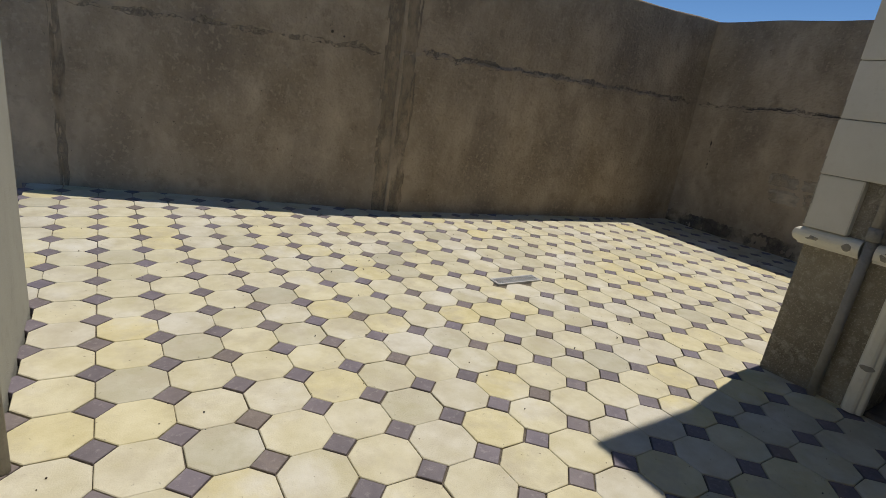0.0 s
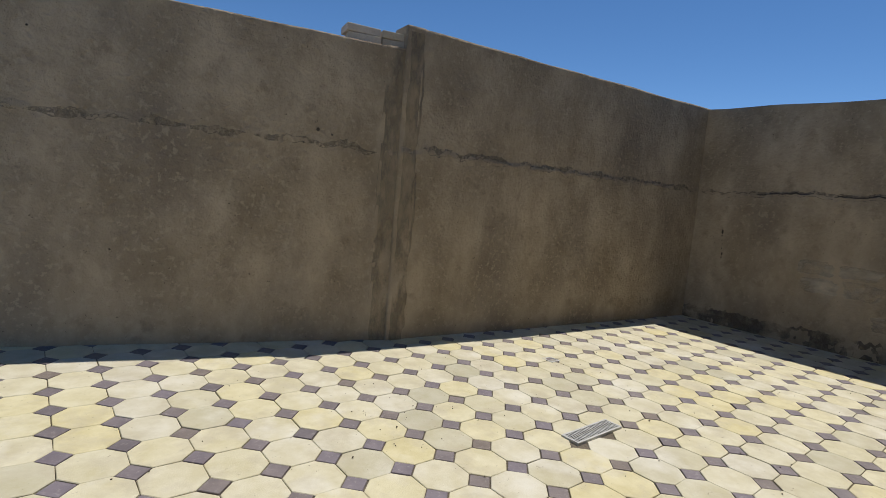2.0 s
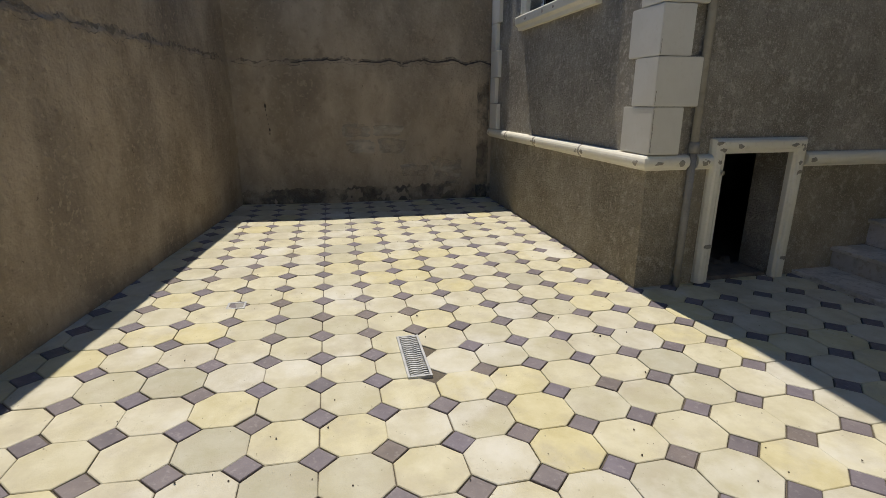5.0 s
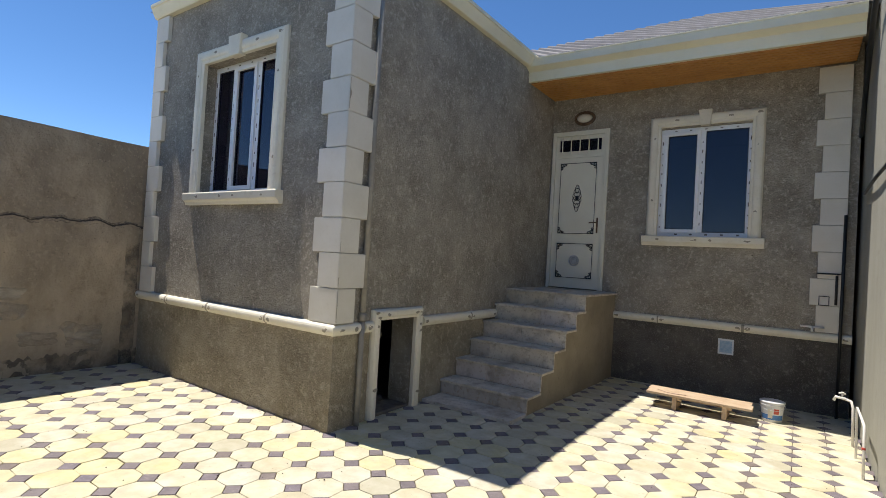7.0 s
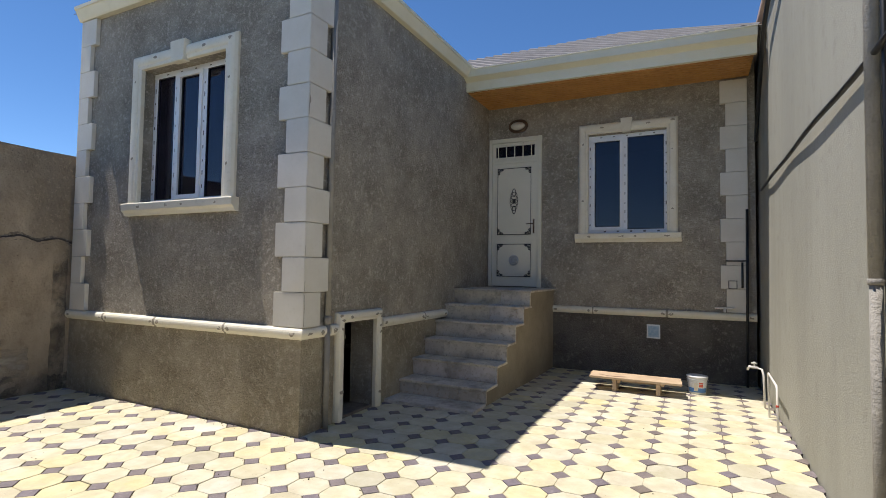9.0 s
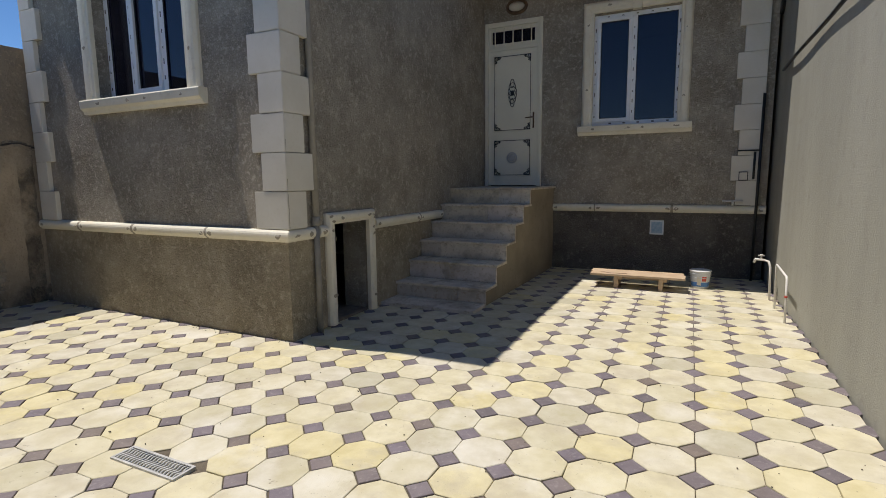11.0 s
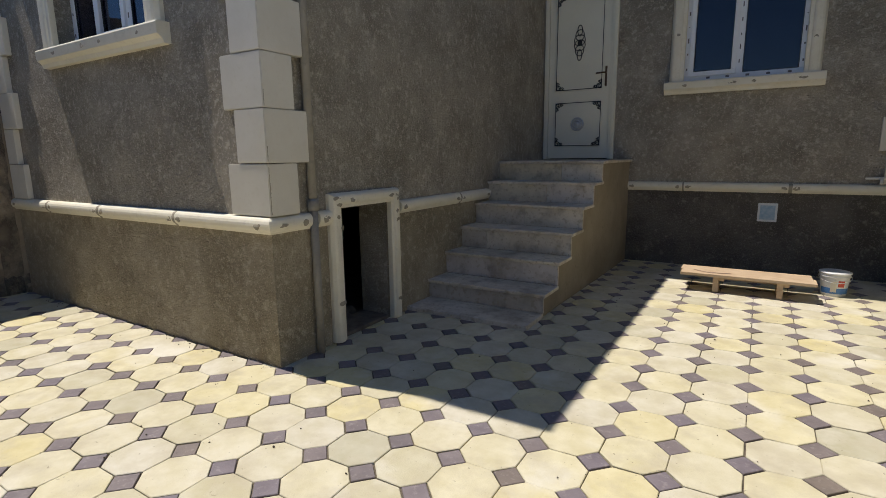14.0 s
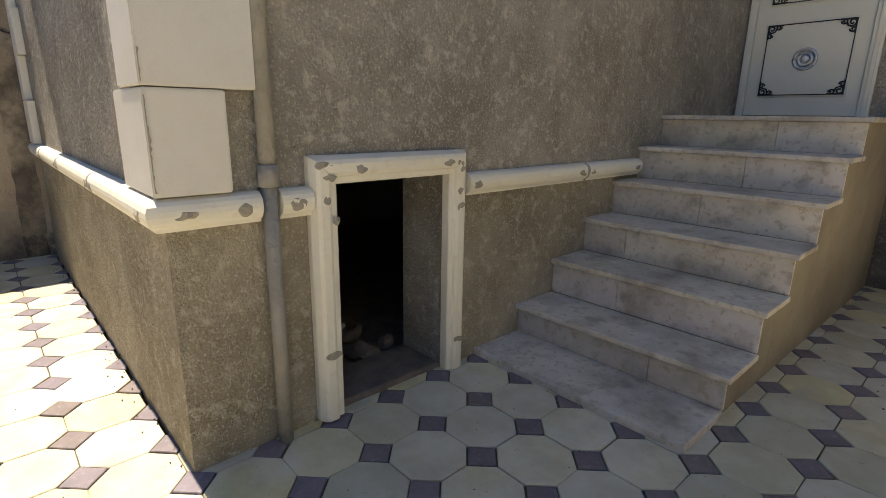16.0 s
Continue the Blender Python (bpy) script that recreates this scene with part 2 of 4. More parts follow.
def box(bm, x0, x1, y0, y1, z0, z1, bevel=0.0):
    made = bmesh.ops.create_cube(bm, size=1, matrix=Matrix.LocRotScale(((x0 + x1) / 2, (y0 + y1) / 2, (z0 + z1) / 2), None, (abs(x1 - x0), abs(y1 - y0), abs(z1 - z0))))
    if bevel:
        edges = {e for v in made["verts"] for e in v.link_edges}
        bmesh.ops.bevel(bm, geom=list(edges), offset=bevel, segments=2, affect="EDGES", profile=0.5)
    return bm


def boxes(*rows, bevel=0.0):
    bm = bmesh.new()
    for r in rows:
        box(bm, *r, bevel=bevel)
    return bm


def tube(bm, points, r, seg=12, caps=True):
    """A round pipe along a line of points."""
    pts, rings = [Vector(p) for p in points], []
    for i, p in enumerate(pts):
        d = (pts[min(i + 1, len(pts) - 1)] - pts[max(i - 1, 0)]).normalized()
        side = d.orthogonal().normalized() if not rings else (side - d * side.dot(d)).normalized()
        up = d.cross(side)
        rings.append([bm.verts.new(p + (side * math.cos(a) + up * math.sin(a)) * r) for a in [2 * math.pi * k / seg for k in range(seg)]])
    for a, b in zip(rings, rings[1:]):
        for k in range(seg):
            bm.faces.new((a[k], a[(k + 1) % seg], b[(k + 1) % seg], b[k])).smooth = True
    if caps:
        bm.faces.new(rings[0][::-1])
        bm.faces.new(rings[-1])
    return bm


def pipe(*runs, seg=12):
    bm = bmesh.new()
    for points, r in runs:
        tube(bm, points, r, seg)
    return bm


def turned(bm, x, y, z, rings, seg=28):
    """A body of revolution about an upright axis: rings of (radius, height)."""
    rows = [[bm.verts.new((x + r * math.cos(2 * math.pi * k / seg), y + r * math.sin(2 * math.pi * k / seg), z + h)) for k in range(seg)] for r, h in rings]
    for a, b in zip(rows, rows[1:]):
        for k in range(seg):
            bm.faces.new((a[k], a[(k + 1) % seg], b[(k + 1) % seg], b[k])).smooth = True
    bm.faces.new(rows[0][::-1])
    bm.faces.new(rows[-1])
    return bm


def moulding(bm, start, end, out, profile, cut0=0.0, cut1=0.0):
    """A moulding from start to end; profile of (outwards, upwards); cut0, cut1: how far a mitred end runs on per metre outwards."""
    s, e, o = Vector(start), Vector(end), Vector(out)
    d = (e - s).normalized()
    rings = []
    for p, cut in ((s, -cut0), (e, cut1)):
        rings.append([bm.verts.new(p + o * a + Vector((0, 0, b)) + d * cut * a) for a, b in profile])
    n = len(profile)
    for k in range(n):
        bm.faces.new((rings[0][k], rings[0][(k + 1) % n], rings[1][(k + 1) % n], rings[1][k]))
    bm.faces.new(rings[0][::-1])
    bm.faces.new(rings[1])
    return bm


def finish(ob, bm, origin, material):
    bm.transform(Matrix.Translation(-Vector(origin)))
    bmesh.ops.recalc_face_normals(bm, faces=bm.faces[:])
    bm.to_mesh(ob.data)
    bm.free()
    ob.data.materials.append(material)
    return ob


def root(name, x, y, z, label, category="", group="", kind=""):
    ob = new(name)
    ob.location = (x, y, z)
    BASE[ob] = Vector((x, y, z))
    ob.empty_display_size = 0.1
    return tagged(ob, label, category, group, kind)


def part(name, bm, material, parent, label=""):
    ob = new(name, bpy.data.meshes.new(name))
    finish(ob, bm, BASE[parent], material)
    ob.parent = parent
    BASE[ob] = BASE[parent]
    return tagged(ob, label)


def solo(name, bm, material, label, category="", kind="", group=""):
    """A thing of one mesh, with its origin at the middle of its base."""
    lo = [min(v.co[i] for v in bm.verts) for i in range(3)]
    hi = [max(v.co[i] for v in bm.verts) for i in range(3)]
    o = Vector(((lo[0] + hi[0]) / 2, (lo[1] + hi[1]) / 2, lo[2]))
    ob = new(name, bpy.data.meshes.new(name))
    finish(ob, bm, o, material)
    ob.location = o
    BASE[ob] = o
    return tagged(ob, label, category, group, kind)


def pierced(axis, c0, c1, a0, a1, z0, z1, holes):
    """A wall across axis from c0 to c1 thick, a0 to a1 long, with holes of (a0, a1, z0, z1) cut through it."""
    A = sorted({a0, a1, *[h[0] for h in holes], *[h[1] for h in holes]})
    Z = sorted({z0, z1, *[h[2] for h in holes], *[h[3] for h in holes]})
    solid = lambda i, j: 0 <= i < len(A) - 1 and 0 <= j < len(Z) - 1 and not any(
        h[0] <= (A[i] + A[i + 1]) / 2 <= h[1] and h[2] <= (Z[j] + Z[j + 1]) / 2 <= h[3] for h in holes)
    bm, seen = bmesh.new(), {}

    def v(c, a, z):
        key = (c, a, z)
        if key not in seen:
            seen[key] = bm.verts.new((c, a, z) if axis == "x" else (a, c, z))
        return seen[key]

    for i in range(len(A) - 1):
        for j in range(len(Z) - 1):
            if not solid(i, j):
                continue
            p, q, s, t = A[i], A[i + 1], Z[j], Z[j + 1]
            for c in (c0, c1):
                bm.faces.new((v(c, p, s), v(c, q, s), v(c, q, t), v(c, p, t)))
            for di, dj, e in ((-1, 0, ((p, s), (p, t))), (1, 0, ((q, s), (q, t))), (0, -1, ((p, s), (q, s))), (0, 1, ((p, t), (q, t)))):
                if not solid(i + di, j + dj):
                    bm.faces.new((v(c0, *e[0]), v(c0, *e[1]), v(c1, *e[1]), v(c1, *e[0])))
    return bm

# ---- the large structure ----
solo("ground", boxes((-60, 60, -60, 60, -0.4, -0.07)), GRAVEL, "grey trodden gravel and earth outside the yard", "ground", "structure")
NORTH_BEND = (3.06, 5.53)
NORTH_WEST, NORTH_EAST, BAY_END = (-0.42, 6.46), (7.66, 4.97), (7.66, 1.45)


def floor_z(x, y):
    """The paving falls from all sides to the long drain."""
    dx, dy = x - 3.3, y - 3.4
    z = -0.024 + 0.0185 * math.hypot(dx * (1 if dx < 0 else 0.6), dy * (1.7 if dy > 0 else 0.62))
    return z * max(0.0, min(1.0, (y + 1.6) / 1.9))




def relief(s, z, ledge, lip, seed, columns):
    """How far the plaster stands out at s along the wall and height z, and where its ledge runs there."""
    q = Vector((s, z, seed))
    e = 0.014 * noise.noise(q * 0.9) + 0.005 * noise.noise(q * 4.5) + 0.0025 * noise.noise(q * 15)
    rag = 0.0
    if ledge:
        rag = ledge + 0.06 * noise.noise(Vector((s * 0.9, seed, 3))) + 0.05 * noise.noise(Vector((s * 5, seed, 8))) + 0.02 * noise.noise(Vector((s * 17, seed, 1)))
        k = max(0.0, min(1.0, (rag - z) / 0.022 + 0.5))
        e += lip * k * (0.75 + 0.6 * noise.noise(Vector((s * 1.1, 1, seed))))
        near = max(0, 1 - abs(z - rag) / 0.07)
        e += near * 0.022 * noise.noise(Vector((s * 11, z * 11, seed)))
    for c, w, rise in columns:
        edge = 0.012 * noise.noise(Vector((z * 4, c, seed)))
        e += rise * max(0.0, min(1.0, (w / 2 + edge - abs(s - c)) / 0.02 + 0.5))
    return e, rag


def rough_wall(p0, p1, height, thick, ledge=None, lip=0.012, seed=0.0, columns=(), fall=0.0):
    """A hand-plastered wall from p0 to p1, its face to the right hand of that way: uneven, thicker below a ragged ledge, with shallow columns."""
    a, b = Vector((*p0, 0)), Vector((*p1, 0))
    length = (b - a).length
    d = (b - a) / length
    out = Vector((d.y, -d.x, 0))
    nx, nz = int(length / 0.025), int(height / 0.02)
    bm, grid = bmesh.new(), []
    for i in range(nx + 1):
        s = length * i / nx
        line = []
        for j in range(nz + 1):
            z = (height - fall * i / nx + 0.08) * j / nz - 0.08
            e, _ = relief(s, z, ledge, lip, seed, columns)
            top = 0.012 * noise.noise(Vector((s * 1.5, 0, seed))) if j == nz else 0
            line.append(bm.verts.new(a + d * s + out * e + Vector((0, 0, z + top))))
        grid.append(line)
    for i in range(nx):
        for j in range(nz):
            bm.faces.new((grid[i][j], grid[i + 1][j], grid[i + 1][j + 1], grid[i][j + 1])).smooth = True
    back = [[bm.verts.new(line[j].co.copy() - out * thick) for j in (0, nz)] for line in grid]
    for i in range(nx):
        bm.faces.new((back[i][0], back[i][1], back[i + 1][1], back[i + 1][0]))
        bm.faces.new((grid[i][nz], grid[i + 1][nz], back[i + 1][1], back[i][1]))
    for i in (0, nx):
        bm.faces.new([*grid[i], back[i][1], back[i][0]])
    return bm


def ragged(p0, p1, spec, runs, wide, least=0.3):
    """A thin ragged strip of dirt on that wall: runs of (from, to, height or None for the ledge); wide: its usual width."""
    a, b = Vector((*p0, 0)), Vector((*p1, 0))
    d = (b - a).normalized()
    out = Vector((d.y, -d.x, 0))
    bm = bmesh.new()
    for s0, s1, level in runs:
        n = max(4, int((s1 - s0) / 0.018))
        old = None
        for i in range(n + 1):
            s = s0 + (s1 - s0) * i / n
            mid = relief(s, 0, *spec)[1] - 0.004 if level is None else level + 0.03 * noise.noise(Vector((s * 3, level, 0)))
            w = wide * max(0.0, least + 0.9 * noise.noise(Vector((s * 4, spec[2], 2))) + 0.35 * noise.noise(Vector((s * 23, spec[2], 5)))) * min(1, i / 5, (n - i) / 5) + 0.0012
            pair = []
            for z in (mid - w, mid + w * 1.1):
                pair.append(bm.verts.new(a + d * s + out * (relief(s, z, *spec)[0] + 0.0012) + Vector((0, 0, z))))
            if old:
                bm.faces.new((old[0], pair[0], pair[1], old[1]))
            old = pair
    bm.normal_update()
    bmesh.ops.solidify(bm, geom=bm.faces[:], thickness=0.012)
    return bm


def smear(p0, p1, spec, blobs):
    """Thin irregular dabs of plaster on that wall: rows of (along, height, half width, half height)."""
    a, b = Vector((*p0, 0)), Vector((*p1, 0))
    d = (b - a).normalized()
    out = Vector((d.y, -d.x, 0))
    bm = bmesh.new()
    for c, h, w, t in blobs:
        ring = []
        for k in range(40):
            g = 2 * math.pi * k / 40
            r = 1 + 0.35 * noise.noise(Vector((math.cos(g) * 1.5 + c, math.sin(g) * 1.5, h))) + 0.12 * noise.noise(Vector((math.cos(g) * 6 + c, math.sin(g) * 6, h)))
            x = max(-1, min(1, 1.25 * math.cos(g))) * r
            z = max(-1, min(1, 1.25 * math.sin(g))) * r
            s, zz = c + w * x, h + t * z
            ring.append(bm.verts.new(a + d * s + out * (relief(s, zz, *spec)[0] + 0.003) + Vector((0, 0, zz))))
        bm.faces.new(ring)
    bm.normal_update()
    bmesh.ops.solidify(bm, geom=bm.faces[:], thickness=0.014)
    return bm


def strip(p0, p1, spec, s0, s1, top):
    """An upright strip with uneven edges, for fresher cement and for coloured-in corner shade."""
    a, b = Vector((*p0, 0)), Vector((*p1, 0))
    d = (b - a).normalized()
    out = Vector((d.y, -d.x, 0))
    bm, old = bmesh.new(), None
    for j in range(121):
        z = top * j / 120
        lo = s0 + 0.02 * noise.noise(Vector((z * 2.2, s0, 1))) + 0.012 * noise.noise(Vector((z * 9, s0, 4)))
        hi = s1 + 0.02 * noise.noise(Vector((z * 2.0, s1, 6))) + 0.012 * noise.noise(Vector((z * 8, s1, 9)))
        row = [bm.verts.new(a + d * s + out * (relief(s, z, *spec)[0] + 0.0012) + Vector((0, 0, z))) for s in [lo + (hi - lo) * i / 6 for i in range(7)]]
        if old:
            for i in range(6):
                bm.faces.new((old[i], old[i + 1], row[i + 1], row[i]))
        old = row
    bm.normal_update()
    bmesh.ops.solidify(bm, geom=bm.faces[:], thickness=0.014)
    return bm


N1 = (NORTH_WEST, (NORTH_BEND[0] + 0.03, NORTH_BEND[1] - 0.008))
N2 = ((NORTH_BEND[0] - 0.03, NORTH_BEND[1] + 0.003), (NORTH_EAST[0] + 0.2, NORTH_EAST[1] - 0.019))
E1 = ((NORTH_EAST[0], NORTH_EAST[1] + 0.15), BAY_END)
SPEC1 = (1.76, 0.004, 1.0, ((0.22, 0.44, 0.02), (3.5, 0.2, 0.018)))
SPEC2 = (1.81, 0.022, 5.0, ((0.06, 0.24, 0.018),))
SPEC3 = (1.8, 0.026, 9.0, ())
wall = solo("wall_north_1", rough_wall(*N1, 2.66, 0.24, *SPEC1), YARD_PLASTER, "brown-grey cement-plastered yard wall, lower stretch", "wall", "structure")
part("crack", ragged(*N1, SPEC1, [(0.5, 1.5, None), (1.55, 2.3, None), (2.35, 3.38, None)], 0.028, 0.8), SEAM, wall, "faint dirty plaster seam")
part("cement_strip", strip(*N1, SPEC1, 3.4, 3.62, 2.65), CEMENT_STRIP, wall, "darker cement strip beside the joint")
part("cement_strip", strip(*N1, SPEC1, 0.42, 0.5, 2.65), CEMENT_STRIP, wall, "darker cement strip beside the joint")
bm = bmesh.new()
wd = (Vector(N1[1]) - Vector(N1[0])).normalized()
for s, z, r in ((2.86, 1.87, 0.016), (2.98, 1.84, 0.011), (2.2, 1.2, 0.006), (1.4, 0.8, 0.007), (0.9, 2.3, 0.008), (2.75, 1.75, 0.008)):
    c = Vector(N1[0]) + wd * s + Vector((wd.y, -wd.x)) * relief(s, z, *SPEC1)[0]
    bmesh.ops.create_icosphere(bm, subdivisions=2, radius=r, matrix=Matrix.Translation((c.x, c.y, z)) @ Matrix.Diagonal((1, 0.5, 1, 1)))
for v in bm.verts:
    v.co += noise.noise_vector(v.co * 70) * 0.004
part("nail_hole", bm, CRACK, wall, "dark plugged holes")
wall = solo("wall_north_2", rough_wall(*N2, 2.865, 0.24, *SPEC2, fall=-0.05), YARD_PLASTER, "brown-grey cement-plastered yard wall with a ragged plaster ledge", "wall", "structure")
part("crack", ragged(*N2, SPEC2, [(0.25, 1.3, None), (1.4, 2.9, None), (3.0, 4.5, None)], 0.042, 0.75), SEAM, wall, "dark ragged plaster seam")
part("cement_strip", strip(*N2, SPEC2, 0.04, 0.2, 2.82), CEMENT_STRIP, wall, "darker cement strip beside the joint")
wall = solo("wall_east", rough_wall(*E1, 2.91, 0.24, *SPEC3, fall=0.06), YARD_PLASTER, "brown-grey plastered end wall with a ragged ledge and pale patches", "wall", "structure")
part("seam", ragged(*E1, SPEC3, [(0.2, 3.6, None)], 0.04, 0.75), SEAM, wall, "ragged plaster seam")
part("crack", ragged(*E1, (1.808, 0.026, 9.0, ()), [(0.9, 1.5, None), (1.7, 3.6, None)], 0.012), CRACK, wall, "dark open crack")
bm = bmesh.new()
ed = (Vector(E1[1]) - Vector(E1[0])).normalized()
for z, w in ((1.27, 0.012), (1.22, 0.006), (1.16, 0.005), (1.11, 0.004), (1.05, 0.004), (0.98, 0.009), (0.93, 0.006)):
    s = 0.54 + 0.1 * (1.27 - z) + random.uniform(-0.006, 0.006)
    e = relief(s, z, *SPEC3)[0]
    c = Vector(E1[0]) + ed * s + Vector((ed.y, -ed.x)) * (e + 0.001)
    bmesh.ops.create_icosphere(bm, subdivisions=2, radius=1, matrix=Matrix.LocRotScale((c.x, c.y, z), None, (w, w, w * random.uniform(1.6, 3))))
part("tar_drip", bm, CRACK, wall, "dark drip marks")
part("damp_stain", ragged(*E1, SPEC3, [(0.05, 3.55, 0.1)], 0.12, 0.9), DAMP_AND_SHADE, wall, "dark damp stain along the foot")
# ragged dark edge by the bay; its dark colour also paints the corner's shade
part("damp_stain", strip(*E1, SPEC3, 3.26, 3.42, 1.76), DAMP_AND_SHADE, wall, "ragged dark edge beside the bay, corner shade put into its colour")
part("smear", smear(*E1, SPEC3, [(1.63, 0.96, 0.18, 0.075), (2.05, 0.95, 0.2, 0.065), (1.69, 0.75, 0.19, 0.08), (2.1, 0.75, 0.19, 0.09), (2.85, 0.4, 0.22, 0.18), (2.4, 0.42, 0.2, 0.08)]), SMEAR, wall, "pale plaster smears")
solo("wall_west", boxes((-0.28, -0.015, -6, 3.56, -0.05, 4.72), bevel=0.012), NEIGHBOUR_PLASTER, "tall pale grey-green plastered wall of the neighbour", "wall", "structure")
solo("coping", boxes((-0.34, 0.06, -6, 3.6, 4.722, 4.8), bevel=0.01), FLASHING, "brown sheet-metal coping along the tall wall", "coping", "structure")

# the house: three outer walls with their openings, closed behind
BX, BY, HY = 3.97, 1.66, -2.92
solo("wall_bay_west", pierced("x", BX, BX + 0.3, HY - 0.3, BY, -0.05, 4.52, [(0.5, 1.085, -0.05, 0.985)]), HOUSE_PLASTER,
     "dark grey rough-cast side wall of the house bay", "wall", "structure")
solo("wall_bay_north", pierced("y", BY - 0.3, BY, BX + 0.3, 7.62, -0.05, 4.52, [(5.01, 6.37, 2.2, 3.72)]), HOUSE_PLASTER,
     "dark grey rough-cast front wall of the house bay", "wall", "structure")
solo("wall_house_front", pierced("y", HY - 0.3, HY, 0.03, BX, -0.05, 4.52, [(3.03, 3.95, 1.26, 3.77), (1.13, 2.29, 2.13, 3.67)]), HOUSE_PLASTER,
     "dark grey rough-cast front wall by the house door", "wall", "structure")
solo("plinth_bay_west", pierced("x", BX - 0.004, BX + 0.02, -2.9, BY - 0.0015, -0.05, 0.866, [(0.5, 1.085, -0.05, 0.866)]), BAY_PLINTH,
     "brown-grey rough-cast plinth along the bay side", "plinth", "structure")
solo("plinth_bay_north", boxes((BX - 0.0045, 7.61, BY - 0.001, BY + 0.0045, -0.05, 0.866)), BAY_PLINTH, "brown-grey rough-cast plinth along the bay front", "plinth", "structure")
solo("plinth_house_front", boxes((0.031, 2.858, HY + 0.0005, HY + 0.006, -0.05, 0.884)), PLINTH_PLASTER,
     "dark grey speckled plaster plinth of the entrance wall", "plinth", "structure")
solo("wall_house_back", boxes((0.03, 7.6, -7.3, -7.0, -0.05, 4.52)), INSIDE, "plain back wall of the house", "wall", "structure")
solo("wall_house_west", boxes((0.03, 0.3, -7.0, HY - 0.3, -0.05, 4.52)), INSIDE, "plain west wall of the house", "wall", "structure")
solo("wall_house_east", boxes((7.3, 7.6, -7.0, BY - 0.3, -0.05, 4.52)), INSIDE, "plain east wall of the house", "wall", "structure")
solo("floor_house", boxes((0.3, BX + 0.3, -7.0, HY - 0.3, 1.08, 1.25), (BX + 0.3, 7.3, -7.0, BY - 0.3, 1.08, 1.25)), INSIDE, "bare concrete floor inside the house", "floor", "structure")
solo("floor_basement", boxes((BX + 0.3, 7.3, -2.9, BY - 0.3, -0.06, -0.02)), RUBBLE, "dark earthen basement floor", "floor", "structure")
solo("ceiling", boxes((0.3, BX + 0.3, -7.0, HY - 0.3, 4.28, 4.4), (BX + 0.3, 7.3, -7.0, BY - 0.3, 4.28, 4.4)), INSIDE, "plain plastered ceiling inside the house", "ceiling", "structure")

# eaves
EAVE_Y = -1.93
FB, FT = 4.5, 4.66


def gutter_profile(low, high, wide):
    h = high - low
    return [(0, 0), (wide * 0.5, 0), (wide * 0.6, h * 0.1), (wide * 0.96, h * 0.72), (wide * 1.08, h * 0.76), (wide * 1.08, h), (0, h)]


bm = bmesh.new()
moulding(bm, (BX, BY, FB), (7.56, BY, FB), (0, 1, 0), gutter_profile(FB, FT, 0.13), cut0=1.0)
solo("fascia_bay_north", bm, FASCIA, "cream sheet-metal eave gutter along the bay front", "eave", "structure")
bm = bmesh.new()
moulding(bm, (BX, EAVE_Y, FB), (BX, BY, FB), (-1, 0, 0), gutter_profile(FB, FT, 0.13), cut1=1.0)
solo("fascia_bay_west", bm, FASCIA, "cream sheet-metal eave gutter along the bay side", "eave", "structure")
bm = bmesh.new()
moulding(bm, (0.09, EAVE_Y - 0.06, 4.215), (BX - 0.002, EAVE_Y - 0.06, 4.285), (0, 1, 0), [(0, 0.02), (0.06, 0.02), (0.06, 0.16), (0.09, 0.175), (0.16, 0.21), (0.16, 0.31), (0.172, 0.315), (0.172, 0.33), (0, 0.33)])
solo("fascia_house", bm, FASCIA, "cream two-step eave board and gutter over the entrance", "eave", "structure")
soffit = root("soffit", 2.0, -2.4, 4.28, "varnished orange pine boards under the eave", "soffit", kind="structure")
y = HY + 0.002
while y < EAVE_Y - 0.065:
    w = min(0.085, EAVE_Y - 0.064 - y)
    part("board", boxes((0.1, BX - 0.003, y, y + w - 0.017, 4.299, 4.31), bevel=0.003), SOFFIT, soffit)
    y += 0.085
part("backing", boxes((0.1, BX - 0.003, HY + 0.002, EAVE_Y - 0.064, 4.311, 4.33)), RUBBLE, soffit)


def sheet(p00, p10, p11, p01, pitch=0.19):
    """A trapezoid-ribbed roof sheet over a quad; the ribs run from the first edge to the opposite one."""
    a, b, c, d = [Vector(p) for p in (p00, p10, p11, p01)]
    n = max(2, int((b - a).length / pitch))
    up = (b - a).cross(d - a).normalized()
    bm, lo, hi = bmesh.new(), [], []
    for i in range(n):
        for f, h in ((0, 0), (0.55, 0), (0.67, 0.03), (0.88, 0.03)):
            t = (i + f) / n
            lo.append(bm.verts.new(a.lerp(b, t) + up * h))
            hi.append(bm.verts.new(d.lerp(c, t) + up * h))
    for k in range(len(lo) - 1):
        bm.faces.new((lo[k], lo[k + 1], hi[k + 1], hi[k]))
    bm.normal_update()
    bmesh.ops.solidify(bm, geom=bm.faces[:], thickness=0.004)
    return bm


EDGE = [(-0.03, 0.0), (0.055, 0.0), (0.06, 0.004), (0.05, 0.052), (0.035, 0.06), (-0.03, 0.075)]
for name, p, q, o, c0, c1 in (("roof_edge_north", (BX, BY, FT + 0.012), (7.56, BY, FT + 0.002), (0, 1, 0), 1.0, 0), ("roof_edge_west", (BX, EAVE_Y + 0.1, FT + 0.012), (BX, BY, FT + 0.012), (-1, 0, 0), 0, 1.0)):
    bm = bmesh.new()
    moulding(bm, p, q, o, EDGE, cut0=c0, cut1=c1)
    solo(name, bm, ROOF_METAL, "grey sheet-metal roof edge above the gutter", "roof edge", "structure")
bm = bmesh.new()
